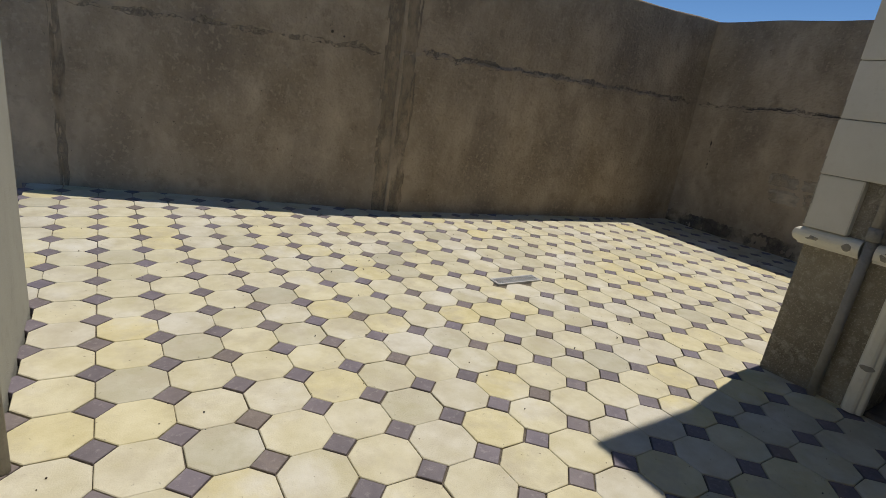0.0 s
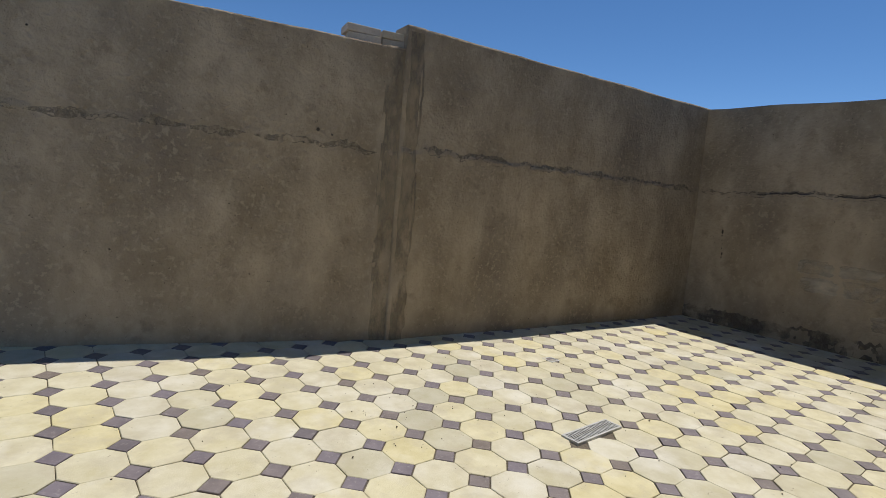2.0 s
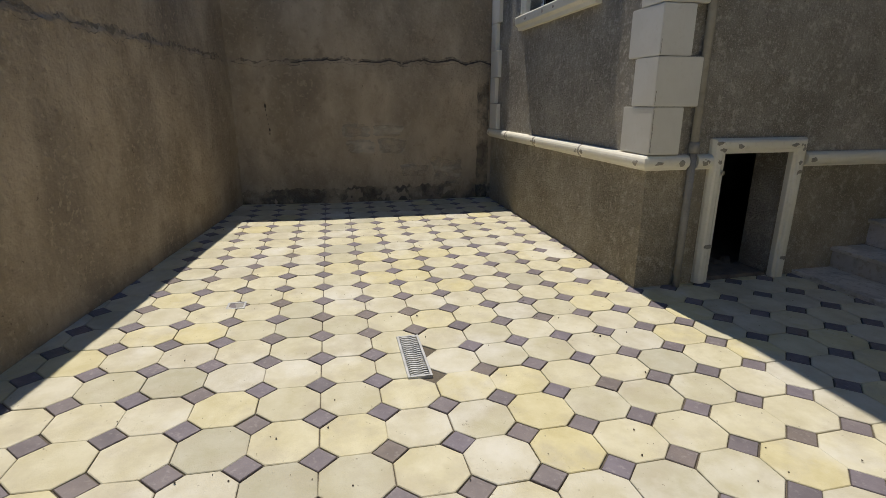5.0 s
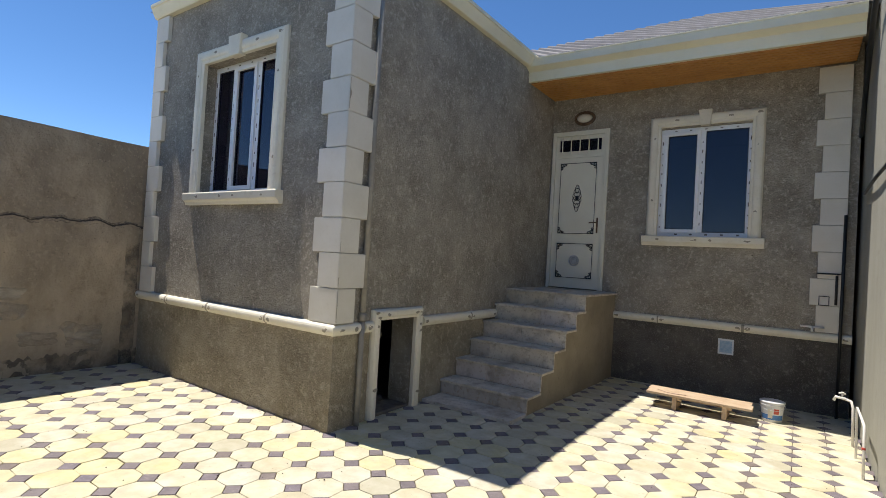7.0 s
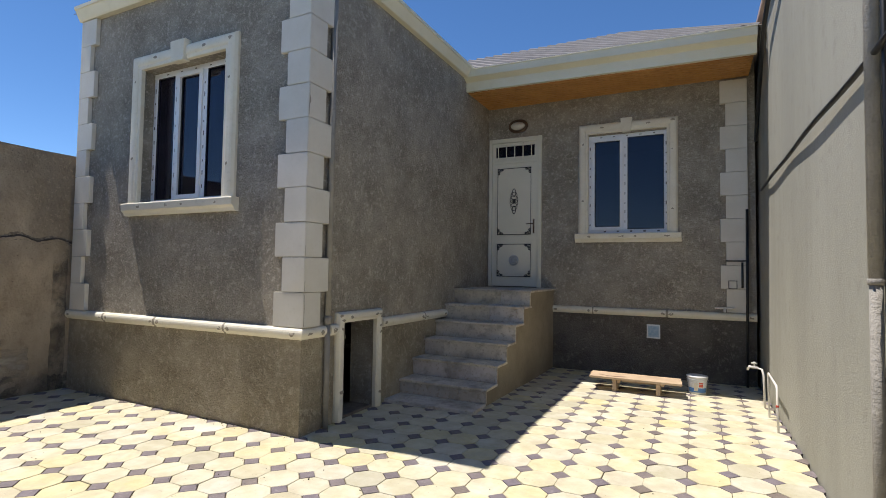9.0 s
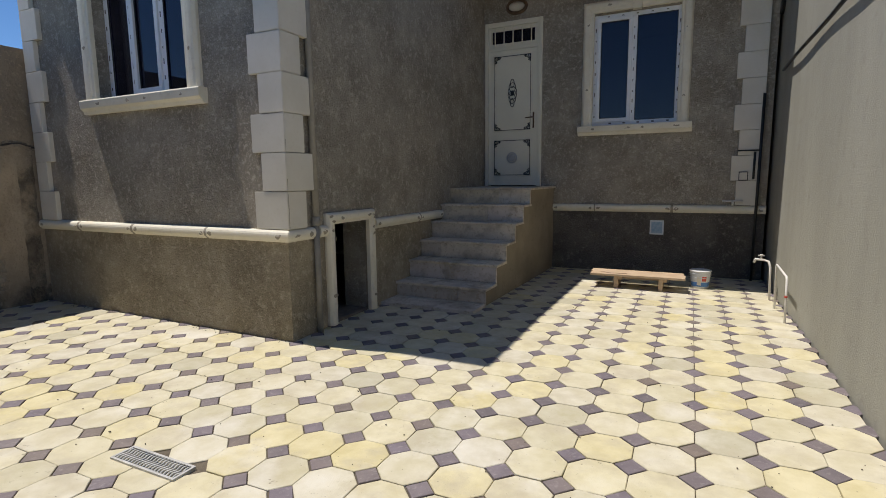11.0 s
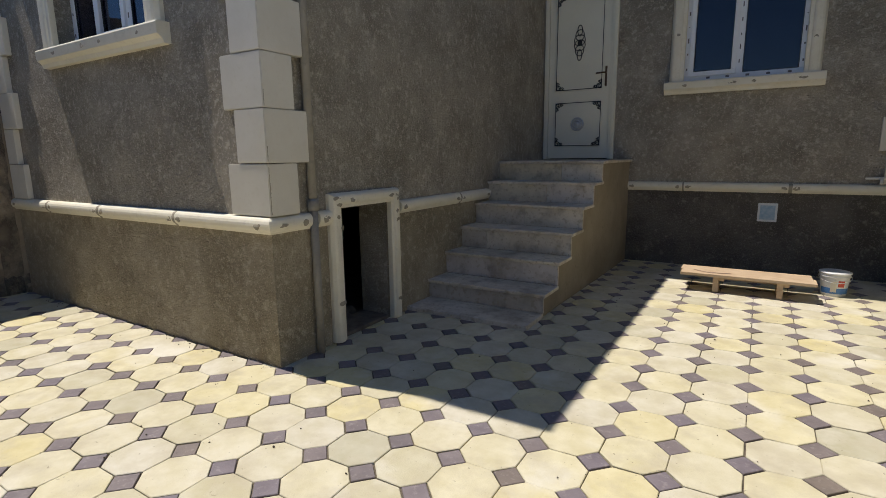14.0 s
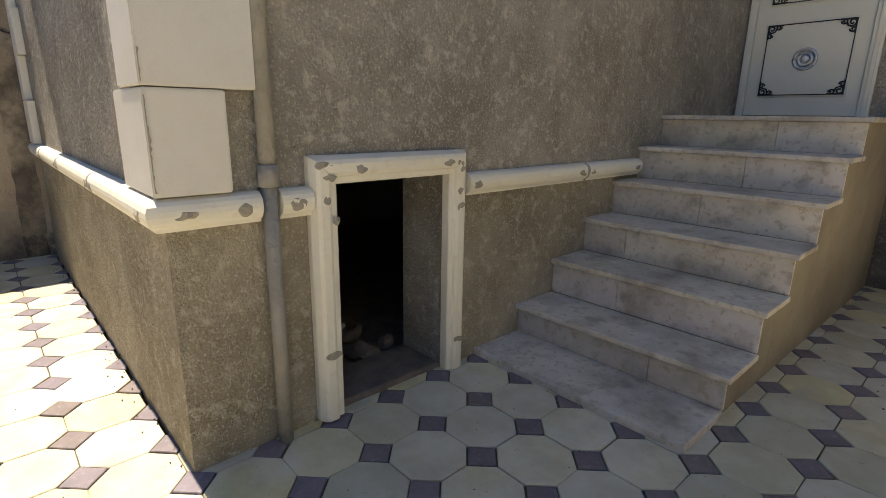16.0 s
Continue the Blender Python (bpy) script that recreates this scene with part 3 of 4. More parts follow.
tube(bm, [(BX - 0.05, BY + 0.05, FT + 0.085), (BX + 0.25, BY - 0.25, FT + 0.24), (BX + 0.6, BY - 0.6, FT + 0.43)], 0.035, 10)
solo("hip_cap", bm, ROOF_METAL, "folded sheet-metal cap along the roof hip", "hip cap", "structure")
RZ = 4.578
roof = root("roof", 4.0, -2.6, RZ, "hipped roof of grey ribbed metal sheets", "roof", kind="structure")
EY = EAVE_Y + 0.06
EN, EW, EZ = BY + 0.07, BX - 0.07, FT - 0.032
W_PEAK, E_PEAK = (2.0, -4.6, 6.0), (5.8, -4.6, 6.0)
N_PEAK = (5.75, -0.6, 5.75)
roof_sheets = (((BX + 0.002, EY, RZ), (0.0, EY, RZ - 0.03), W_PEAK, E_PEAK), ((7.7, EN, EZ), (EW, EN, EZ), N_PEAK, (5.85, -0.6, 5.75)),
               ((EW, EN, EZ), (EW, EY, EZ), E_PEAK, N_PEAK), ((0.0, EY, RZ - 0.03), (0.0, -7.3, RZ), (2.0, -4.8, 6.0), W_PEAK),
               ((7.74, -7.3, RZ), (7.7, EN, EZ), (5.85, -0.6, 5.75), E_PEAK), ((0.0, -7.3, RZ), (7.74, -7.3, RZ), E_PEAK, W_PEAK))
for corners in roof_sheets:
    part("roof_sheet", sheet(*corners), ROOF_METAL, roof)
part("roof_deck", boxes((0.0, BX, -7.3, EAVE_Y - 0.06, 4.53, 4.6), (BX, 7.6, -7.3, BY, 4.53, 4.6)), INSIDE, roof)

# ---- trim, quoins, casings ----
TRIM = [(0, 0), (0.034, 0.0), (0.038, 0.012), (0.052, 0.02), (0.061, 0.034), (0.066, 0.052), (0.065, 0.068), (0.059, 0.084), (0.047, 0.096), (0.03, 0.103), (0, 0.104)]


def trim_run(points, out, z, miter=(0, 0)):
    """Lengths of moulding butted end to end, with filler at the joints."""
    n = len(points) - 1
    for k, (p, q) in enumerate(zip(points, points[1:])):
        bm = bmesh.new()
        g = 0.0015
        d = (Vector((*q, z)) - Vector((*p, z))).normalized() * g
        moulding(bm, Vector((*p, z)) + (d if k else Vector()), Vector((*q, z)) - (d if k < n - 1 else Vector()), out, TRIM,
                 cut0=miter[0] if k == 0 else 0, cut1=miter[1] if k == n - 1 else 0)
        t = solo("trim", bm, STONE_CREAM, "cream stone moulding at plinth height, filler at its joints", "moulding", "structure")
        if k < n - 1:
            bm = bmesh.new()
            u = d / g
            moulding(bm, Vector((*q, z)) - u * random.uniform(0.008, 0.02), Vector((*q, z)) + u * random.uniform(0.006, 0.018), out, [(a + 0.0018 if a > 0.02 else a, b) for a, b in TRIM[1:-1]])
            part("filler_patch", bm, PATCH, t, "grey filler across the joint")
        for s in (0.05, -0.06):
            base = Vector((*p, z)) if s > 0 else Vector((*q, z))
            c = base + d / g * s + Vector(out) * 0.0605 + Vector((0, 0, 0.052))
            bm = bmesh.new()
            bmesh.ops.create_icosphere(bm, subdivisions=2, radius=1, matrix=Matrix.LocRotScale(c, None, (0.01 + abs(d.x / g) * random.uniform(0.01, 0.03), 0.01 + abs(d.y / g) * random.uniform(0.01, 0.03), random.uniform(0.012, 0.022))))
            for v in bm.verts:
                v.co += noise.noise_vector(v.co * 45) * 0.011
            part("filler_patch", bm, PATCH, t, "grey filler patch")


trim_run([(BX, BY), (4.9, BY), (5.95, BY), (6.85, BY), (7.6, BY)], (0, 1, 0), 0.868, (1.0, 0))
trim_run([(BX, BY), (BX, 1.372)], (-1, 0, 0), 0.868, (1.0, 0))
trim_run([(BX, 1.302), (BX, 1.182)], (-1, 0, 0), 0.868)
trim_run([(BX, 0.383), (BX, -0.6), (BX, -1.25)], (-1, 0, 0), 0.868)
trim_run([(2.825, HY), (2.2, HY), (1.15, HY), (0.03, HY)], (0, 1, 0), 0.885)

QH = (4.497 - 0.975) / 11
quoin_label = "white limestone quoin block on the house corner"
for k in range(11):
    z0, z1 = 0.975 + QH * k + 0.002, 0.975 + QH * (k + 1) - 0.002
    wide = k % 2 == 0
    nx, wy = (0.315, 0.205) if wide else (0.215, 0.295)
    j = lambda: random.uniform(-0.006, 0.006)
    bm = bmesh.new()
    e = 0.05 + j() * 0.5
    ey = e - 0.016
    pts = [(BX - e, BY + ey), (BX + nx + j(), BY + ey), (BX + nx, BY + 0.001), (BX - 0.001, BY + 0.001), (BX - 0.001, BY - wy), (BX - e, BY - wy + j())]
    lo = [bm.verts.new((x, y, z0)) for x, y in pts]
    hi = [bm.verts.new((x, y, z1)) for x, y in pts]
    for i in range(6):
        bm.faces.new((lo[i], lo[(i + 1) % 6], hi[(i + 1) % 6], hi[i]))
    bm.faces.new(lo[::-1])
    bm.faces.new(hi)
    bmesh.ops.bevel(bm, geom=bm.edges[:], offset=0.005, segments=2, affect="EDGES")
    q_ob = solo("quoin_block", bm, STONE_WHITE, quoin_label, "quoin", "", "quoins of the bay corner")
    if k in (0, 1, 2, 6):
        bm, x, y = bmesh.new(), BX - e - 0.004, BY + ey - 0.004
        a, b = (z0 + 0.015, z1 - 0.02) if k in (0, 6) else (z0 + 0.01, z0 + 0.1)
        line = []
        for s in range(25):
            z = a + (b - a) * s / 24
            w = 0.002 + 0.011 * abs(noise.noise(Vector((z * 37, k, 0)))) + (0.018 * max(0, 1 - abs(s - 12) / 5) if k == 6 else 0)
            line.append([bm.verts.new((x, y, z)), bm.verts.new((x, y - w, z))])
        for p, q in zip(line, line[1:]):
            bm.faces.new((p[0], p[1], q[1], q[0]))
        bm.normal_update()
        bmesh.ops.solidify(bm, geom=bm.faces[:], thickness=0.002)
        part("filler_patch", bm, PATCH, q_ob, "grey filler along the chipped edge")
for k in range(11):
    z0, z1 = 0.975 + QH * k + 0.002, 0.975 + QH * (k + 1) - 0.002
    w = 0.3 if k % 2 == 0 else 0.2
    solo("quoin_block", boxes((7.54 - w, 7.54, BY + 0.001, BY + 0.05, z0, z1), bevel=0.005), STONE_WHITE, "white limestone quoin block at the end of the bay", "quoin", "", "quoins of the bay end")
QH2 = (4.26 - 0.995) / 10
for k in range(10):
    z0, z1 = 0.995 + QH2 * k + 0.002, 0.995 + QH2 * (k + 1) - 0.002
    w = 0.25 if k % 2 == 0 else 0.32
    solo("quoin_block", boxes((0.125, 0.14 + w, HY + 0.001, HY + 0.05, z0, z1), bevel=0.005), STONE_WHITE, "white limestone quoin block beside the entrance window", "quoin", "", "quoins of the entrance wall")


def patch(parent, x, y, z, ax, s=0.022):
    bm = bmesh.new()
    s *= 1.25
    size = (0.004, s, 0.016) if ax == "x" else (s, 0.004, 0.016)
    bmesh.ops.create_icosphere(bm, subdivisions=2, radius=1, matrix=Matrix.LocRotScale((x, y, z), None, size))
    for v in bm.verts:
        v.co += noise.noise_vector(v.co * 45) * 0.009
    part("filler_patch", bm, PATCH, parent, "grey filler patch")


def mitred(place, u0, u1, low, top, w, splits=()):
    """A three-sided moulded frame round an opening from u0 to u1, low to top: its two jambs and the pieces of its head, mitred."""
    profile = [(0, 0.001), (0, 0.043), (0.006, 0.048), (w * 0.24, 0.049), (w * 0.3, 0.06), (w * 0.42, 0.066), (w * 0.72, 0.066), (w * 0.86, 0.058), (w * 0.97, 0.036), (w, 0.03), (w, 0.001)]
    n, pieces = len(profile), []
    ends = [lambda a, d: ((u0 - a, low), (u0 - a, top + a - 0.001)), lambda a, d: ((u1 + a, top + a - 0.001), (u1 + a, low))]
    cuts = [None, *splits, None]
    for k in range(0, len(cuts), 2):
        p, q = cuts[k], cuts[k + 1]
        ends.append(lambda a, d, p=p, q=q: ((u0 - a + 0.001 if p is None else p, top + a), (u1 + a - 0.001 if q is None else q, top + a)))
    for end in ends:
        bm = bmesh.new()
        rows = [[], []]
        for a, d in profile:
            for row, (u, v) in zip(rows, end(a, d)):
                row.append(bm.verts.new(place(u, v, d)))
        for k in range(n):
            bm.faces.new((rows[0][k], rows[0][(k + 1) % n], rows[1][(k + 1) % n], rows[1][k]))
        bm.faces.new(rows[0][::-1])
        bm.faces.new(rows[1])
        pieces.append(bm)
    return pieces


def casing(name, x0, x1, zsill, zlow, ztop, w, y, keystone, label):
    """A stone window surround on a north-facing wall at y: two jambs, a head with keystone, a sill."""
    r = root(name, (x0 + x1) / 2, y, zsill, label, "window surround")
    kx0, kx1 = keystone
    for k, bm in enumerate(mitred(lambda u, v, d: (u, y + d, v), x0 + w, x1 - w, zlow + 0.002, ztop - w, w, (kx0 + 0.012, kx1 - 0.012))):
        part("jamb" if k < 2 else "head", bm, STONE_CREAM, r)
    bm = bmesh.new()
    pts = [(kx0 + 0.02, ztop - w - 0.02), (kx1 - 0.02, ztop - w - 0.02), (kx1 + 0.005, ztop + 0.045), (kx0 - 0.005, ztop + 0.045)]
    f = [bm.verts.new((x, y + 0.001, z)) for x, z in pts]
    g = [bm.verts.new((x, y + 0.088, z)) for x, z in pts]
    for i in range(4):
        bm.faces.new((f[i], f[(i + 1) % 4], g[(i + 1) % 4], g[i]))
    bm.faces.new(f)
    bm.faces.new(g)
    bmesh.ops.bevel(bm, geom=bm.edges[:], offset=0.005, segments=2, affect="EDGES")
    part("keystone", bm, STONE_CREAM, r)
    bm = bmesh.new()
    moulding(bm, (x0 - 0.045, y + 0.001, zsill), (x1 + 0.045, y + 0.001, zsill), (0, 1, 0),
             [(0, 0), (0.05, 0), (0.06, 0.03), (0.09, 0.055), (0.095, zlow - zsill - 0.012), (0.088, zlow - zsill), (0, zlow - zsill)])
    part("sill", bm, STONE_CREAM, r)
    for s in (0.12, 0.42, 0.56, 0.86):
        patch(r, x0 + (x1 - x0) * s + random.uniform(-0.03, 0.03), y + 0.092, (zlow + zsill) / 2 + 0.02, "y", random.uniform(0.018, 0.036))
    for z in (0.2, 0.72):
        patch(r, x0 + w / 2, y + 0.066, zlow + (ztop - zlow) * z, "y", 0.014)
        patch(r, x1 - w / 2, y + 0.066, zlow + (ztop - zlow) * (z + 0.1), "y", 0.014)
    for s in (0.28, 0.75):
        patch(r, x0 + (x1 - x0) * s, y + 0.066, ztop - w * 0.45, "y", 0.026)
    patch(r, x0 + w * 0.45, y + 0.066, ztop - w * 0.4, "y", 0.03)
    return r


casing("window_surround", 1.0, 2.43, 1.99, 2.125, 3.84, 0.15, HY, (1.63, 1.79), "cream stone window surround with keystone and sill")
casing("window_surround", 4.85, 6.5, 2.07, 2.205, 3.875, 0.16, BY, (5.58, 5.81), "cream stone window surround with keystone and sill")


def pvc_window(name, x0, x1, z0, z1, y, splits, sash, label):
    """A white plastic window in a north-facing opening, splits: middles of the mullions, sash: the bay that opens."""
    r = root(name, (x0 + x1) / 2, y, z0, label, "window", kind="structure")
    f = 0.06
    part("window_frame", boxes((x0, x1, y - 0.03, y + 0.03, z0, z0 + f), (x0, x1, y - 0.03, y + 0.03, z1 - f, z1),
                               (x0, x0 + f, y - 0.028, y + 0.028, z0 + f, z1 - f), (x1 - f, x1, y - 0.028, y + 0.028, z0 + f, z1 - f), bevel=0.006), PVC, r, "white plastic frame with film strips")
    edges = [x0 + f, *splits, x1 - f]
    for m in splits:
        part("mullion", boxes((m - 0.035, m + 0.035, y - 0.027, y + 0.027, z0 + f, z1 - f), bevel=0.005), PVC, r)
    marks = bmesh.new()
    for k, (a, b) in enumerate(zip(edges, edges[1:])):
        a2, b2 = a + (0.035 if k else 0), b - (0.035 if k < len(edges) - 2 else 0)
        if k == sash:
            s = 0.04
            part("sash", boxes((a2 - 0.01, b2 + 0.01, y + 0.01, y + 0.05, z0 + f - 0.01, z0 + f + s), (a2 - 0.01, b2 + 0.01, y + 0.01, y + 0.05, z1 - f - s, z1 - f + 0.01),
                               (a2 - 0.01, a2 + s, y + 0.012, y + 0.048, z0 + f + s, z1 - f - s), (b2 - s, b2 + 0.01, y + 0.012, y + 0.048, z0 + f + s, z1 - f - s), bevel=0.005), PVC, r, "opening sash")
            a2, b2, g0, g1 = a2 + s, b2 - s, z0 + f + s, z1 - f - s
        else:
            g0, g1 = z0 + f, z1 - f
        p = part("pane", boxes((a2 - 0.004, b2 + 0.004, y + 0.002, y + 0.008, g0 - 0.004, g1 + 0.004)), GLASS, r, "dark tinted glass pane")
        part("gasket", boxes((a2, a2 + 0.008, y + 0.012, y + 0.022, g0, g1), (b2 - 0.008, b2, y + 0.012, y + 0.022, g0, g1),
                             (a2 + 0.008, b2 - 0.008, y + 0.012, y + 0.022, g0, g0 + 0.008), (a2 + 0.008, b2 - 0.008, y + 0.012, y + 0.022, g1 - 0.008, g1)), BLACK, r, "black rubber gasket")
    for x in (x0 + 0.03, x1 - 0.03):
        for s in range(9):
            zz = z0 + 0.12 + s * (z1 - z0 - 0.2) / 9
            box(marks, x - 0.006, x + 0.007, y + 0.0285, y + 0.0305, zz + 0.02 * (s % 2), zz + 0.026 + 0.014 * (s % 3))
    for m in splits:
        for s in range(9):
            zz = z0 + 0.16 + s * (z1 - z0 - 0.24) / 9
            box(marks, m - 0.005, m + 0.006, y + 0.0275, y + 0.0295, zz, zz + 0.022 + 0.014 * ((s + 1) % 3))
    for s in range(5):
        xx = x0 + 0.12 + s * (x1 - x0 - 0.2) / 5
        box(marks, xx, xx + 0.035, y + 0.0305, y + 0.0325, z0 + 0.018, z0 + 0.04)
        box(marks, xx + 0.06, xx + 0.09, y + 0.0305, y + 0.0325, z1 - 0.04, z1 - 0.027)
    part("film_print", marks, TAPE, r, "dark unreadable print on the protective film")
    return r


pvc_window("window_1", 5.01, 6.37, 2.2, 3.72, BY - 0.16, [5.52, 5.98], 1, "white plastic three-light window with dark panes, film still on")
pvc_window("window_2", 1.13, 2.29, 2.13, 3.67, HY - 0.06, [1.74], 1, "white plastic two-light window with dark panes, film still on")

# basement opening surround
r = root("basement_surround", BX, 0.74, 0.02, "cream stone surround of the low basement opening, patched with filler", "door surround")
for k, bm in enumerate(mitred(lambda u, v, d: (BX - d, u, v), 0.505, 1.08, 0.012, 0.975, 0.105)):
    part("jamb" if k < 2 else "head", bm, STONE_CREAM, r)
for y, z, s in ((1.14, 1.05, 0.03), (1.12, 1.0, 0.024), (0.45, 1.03, 0.02), (0.44, 1.0, 0.012)):
    patch(r, BX - 0.064, y, z, "x", s)
for y, z in ((1.13, 0.92), (1.1, 0.84), (1.13, 0.3), (0.45, 0.9), (0.45, 0.83), (0.45, 0.17), (0.98, 1.03), (0.52, 1.03)):
    patch(r, BX - 0.066, y, z, "x", random.uniform(0.012, 0.028))

# ---- stairs ----
SX0, SX1 = 2.86, BX - 0.002
stairs = root("stairs", 3.4, -1.2, 0, "straight flight of grey marble steps up to the house door", "stairs", kind="structure")
FRONT = [-0.09, -0.4, -0.71, -1.01, -1.31, -1.6, -1.88]
TOP = [0.212, 0.421, 0.63, 0.84, 1.05, 1.258]
core = bmesh.new()
outline = [(HY + 0.002, -0.04), (FRONT[0] - 0.02, -0.04)]
for k, z in enumerate(TOP):
    outline += [(FRONT[k] - 0.02, z - 0.03), (FRONT[k + 1] - 0.02 if k < 5 else HY + 0.002, z - 0.03)]
edge_x = lambda y: SX0 - 0.045 * max(0.0, min(1.0, (-0.1 - y) / 1.3))
sides = [[core.verts.new(((SX1 if far else edge_x(y) + 0.012), y, z)) for y, z in outline] for far in (0, 1)]
n = len(outline)
for k in range(n):
    core.faces.new((sides[0][k], sides[0][(k + 1) % n], sides[1][(k + 1) % n], sides[1][k]))
core.faces.new(sides[0])
core.faces.new(sides[1][::-1])
part("core", core, STEP_PLASTER, stairs, "brown plastered side of the stairs")
for k, z in enumerate(TOP):
    end = FRONT[k + 1] - 0.001 if k < 5 else HY + 0.003
    part("tread", boxes((edge_x(FRONT[k]) - 0.022, SX1, end, FRONT[k] + 0.028, z - 0.029, z), bevel=0.005), MARBLE, stairs, "worn grey marble tread")
    cut = SX0 + (SX1 - SX0) * (0.3, 0.62, 0.75, 0.5, 0.4, 0.35)[k]
    low = TOP[k - 1] + 0.001 if k else 0.046
    for a, b in ((edge_x(FRONT[k]), cut - 0.001), (cut + 0.001, SX1)):
        part("riser", boxes((a, b, FRONT[k] - 0.019, FRONT[k], low, z - 0.03), bevel=0.002), MARBLE, stairs, "grey marble riser")
part("bottom_slab", boxes((SX0 + 0.0, SX1, FRONT[0] - 0.01, 0.27, -0.02, 0.045), bevel=0.007), MARBLE, stairs, "chipped marble slab at the foot")

# ---- entrance door ----
DX0, DX1, DZ0, DZ1 = 3.032, 3.948, 1.262, 3.768
door = root("door_1", (DX0 + DX1) / 2, HY, DZ0, "white steel entrance door with barred transom and dark filigree, closed", "door", kind="structure")
yf = HY + 0.012
part("door_frame", boxes((DX0, DX0 + 0.075, yf - 0.12, yf + 0.012, DZ0, DZ1), (DX1 - 0.055, DX1, yf - 0.12, yf + 0.012, DZ0, DZ1),
                         (DX0 + 0.075, DX1 - 0.055, yf - 0.12, yf + 0.012, DZ1 - 0.07, DZ1), (DX0 + 0.075, DX1 - 0.055, yf - 0.12, yf, 3.345, 3.395),
                         (DX0 + 0.02, DX0 + 0.05, yf + 0.012, yf + 0.02, DZ0, DZ1), bevel=0.005), DOOR_PAINT, door)
LX0, LX1, LZ0, LZ1 = DX0 + 0.078, DX1 - 0.058, DZ0 + 0.012, 3.343
leaf = part("leaf", boxes((LX0, LX1, yf - 0.07, yf - 0.008, LZ0, LZ1), bevel=0.004), DOOR_PAINT, door, "white painted steel leaf")
part("transom", boxes((LX0, LX1, yf - 0.05, yf - 0.02, 3.397, 3.455), (LX0, LX1, yf - 0.05, yf - 0.02, 3.64, 3.696), (LX0, LX0 + 0.05, yf - 0.05, yf - 0.02, 3.455, 3.64),
                      (LX1 - 0.05, LX1, yf - 0.05, yf - 0.02, 3.455, 3.64), bevel=0.004), DOOR_PAINT, door)
part("transom_pane", boxes((LX0 + 0.04, LX1 - 0.04, yf - 0.06, yf - 0.052, 3.45, 3.645)), GLASS, door, "dark glass pane")
for k in range(5):
    x = LX0 + 0.1 + k * (LX1 - LX0 - 0.2) / 4
    part("bar", pipe((((x, yf - 0.012, 3.41), (x, yf - 0.012, 3.685)), 0.009), seg=8), DOOR_PAINT, door, "white grille bar")


def scroll(bm, x, z, sx, sz, y, size=0.1):
    """A leafy corner scroll of thin raised metal."""
    for turns, r0, off in ((1.4, 0.34, (0.3, 0.3)), (1.2, 0.22, (0.78, 0.2)), (1.2, 0.22, (0.2, 0.78))):
        pts = []
        for k in range(13):
            a = k / 12 * turns * 2 * math.pi
            r = r0 * (1 - 0.75 * k / 12)
            pts.append((x + sx * size * (off[0] + r * math.cos(a)), y, z + sz * size * (off[1] + r * math.sin(a))))
        tube(bm, pts, 0.0062, 5)
    box(bm, x, x + sx * size * 1.1, y - 0.004, y + 0.003, z, z + sz * 0.012)
    box(bm, x, x + sx * 0.012, y - 0.004, y + 0.003, z, z + sz * size * 1.1)


for z0, z1, tall in ((1.42, 1.99, False), (2.12, 3.27, True)):
    x0, x1, y = LX0 + 0.085, LX1 - 0.085, yf - 0.008
    part("panel", boxes((x0, x1, y, y + 0.008, z0, z1), bevel=0.006), DOOR_PAINT, leaf)
    y += 0.009
    bm = boxes((x0 + 0.1, x1 - 0.1, y, y + 0.003, z0 + 0.012, z0 + 0.02), (x0 + 0.1, x1 - 0.1, y, y + 0.003, z1 - 0.02, z1 - 0.012),
               (x0 + 0.012, x0 + 0.019, y, y + 0.003, z0 + 0.1, z1 - 0.1), (x1 - 0.019, x1 - 0.012, y, y + 0.003, z0 + 0.1, z1 - 0.1))
    part("outline", bm, BLACK, leaf, "thin dark line round the panel")
    bm = bmesh.new()
    for cx, cz, sx, sz in ((x0, z0, 1, 1), (x1, z0, -1, 1), (x0, z1, 1, -1), (x1, z1, -1, -1)):
        scroll(bm, cx + sx * 0.012, cz + sz * 0.012, sx, sz, y + 0.004)
    part("filigree", bm, BLACK, leaf, "dark metal corner filigree")
    cx, cz = (x0 + x1) / 2, (z0 + z1) / 2
    bm = bmesh.new()
    if tall:
        for s in (1, -1):
            for k, (h, w) in enumerate(((0.05, 0.07), (0.11, 0.055), (0.165, 0.03))):
                for t in (1, -1):
                    pts = [(cx + t * w * math.sin(a), y + 0.004, cz + s * (h - 0.05 + 0.065 * math.cos(a) * -1 + 0.03)) for a in [math.pi * i / 8 for i in range(9)]]
                    tube(bm, pts, 0.0055, 5)
        bmesh.ops.create_uvsphere(bm, u_segments=12, v_segments=8, radius=1, matrix=Matrix.LocRotScale((cx, y, cz), None, (0.03, 0.012, 0.04)))
        part("medallion", bm, BLACK, leaf, "dark diamond-shaped ornament")
    else:
        for rad, thick in ((0.075, 0.012), (0.045, 0.014)):
            pts = [(cx + rad * math.cos(2 * math.pi * i / 24), y + 0.004, cz + rad * math.sin(2 * math.pi * i / 24)) for i in range(25)]
            tube(bm, pts, thick, 6)
        bmesh.ops.create_uvsphere(bm, u_segments=14, v_segments=8, radius=1, matrix=Matrix.LocRotScale((cx, y, cz), None, (0.034, 0.02, 0.034)))
        part("medallion", bm, STEEL, leaf, "round metal rosette")
hx = LX0 + 0.05
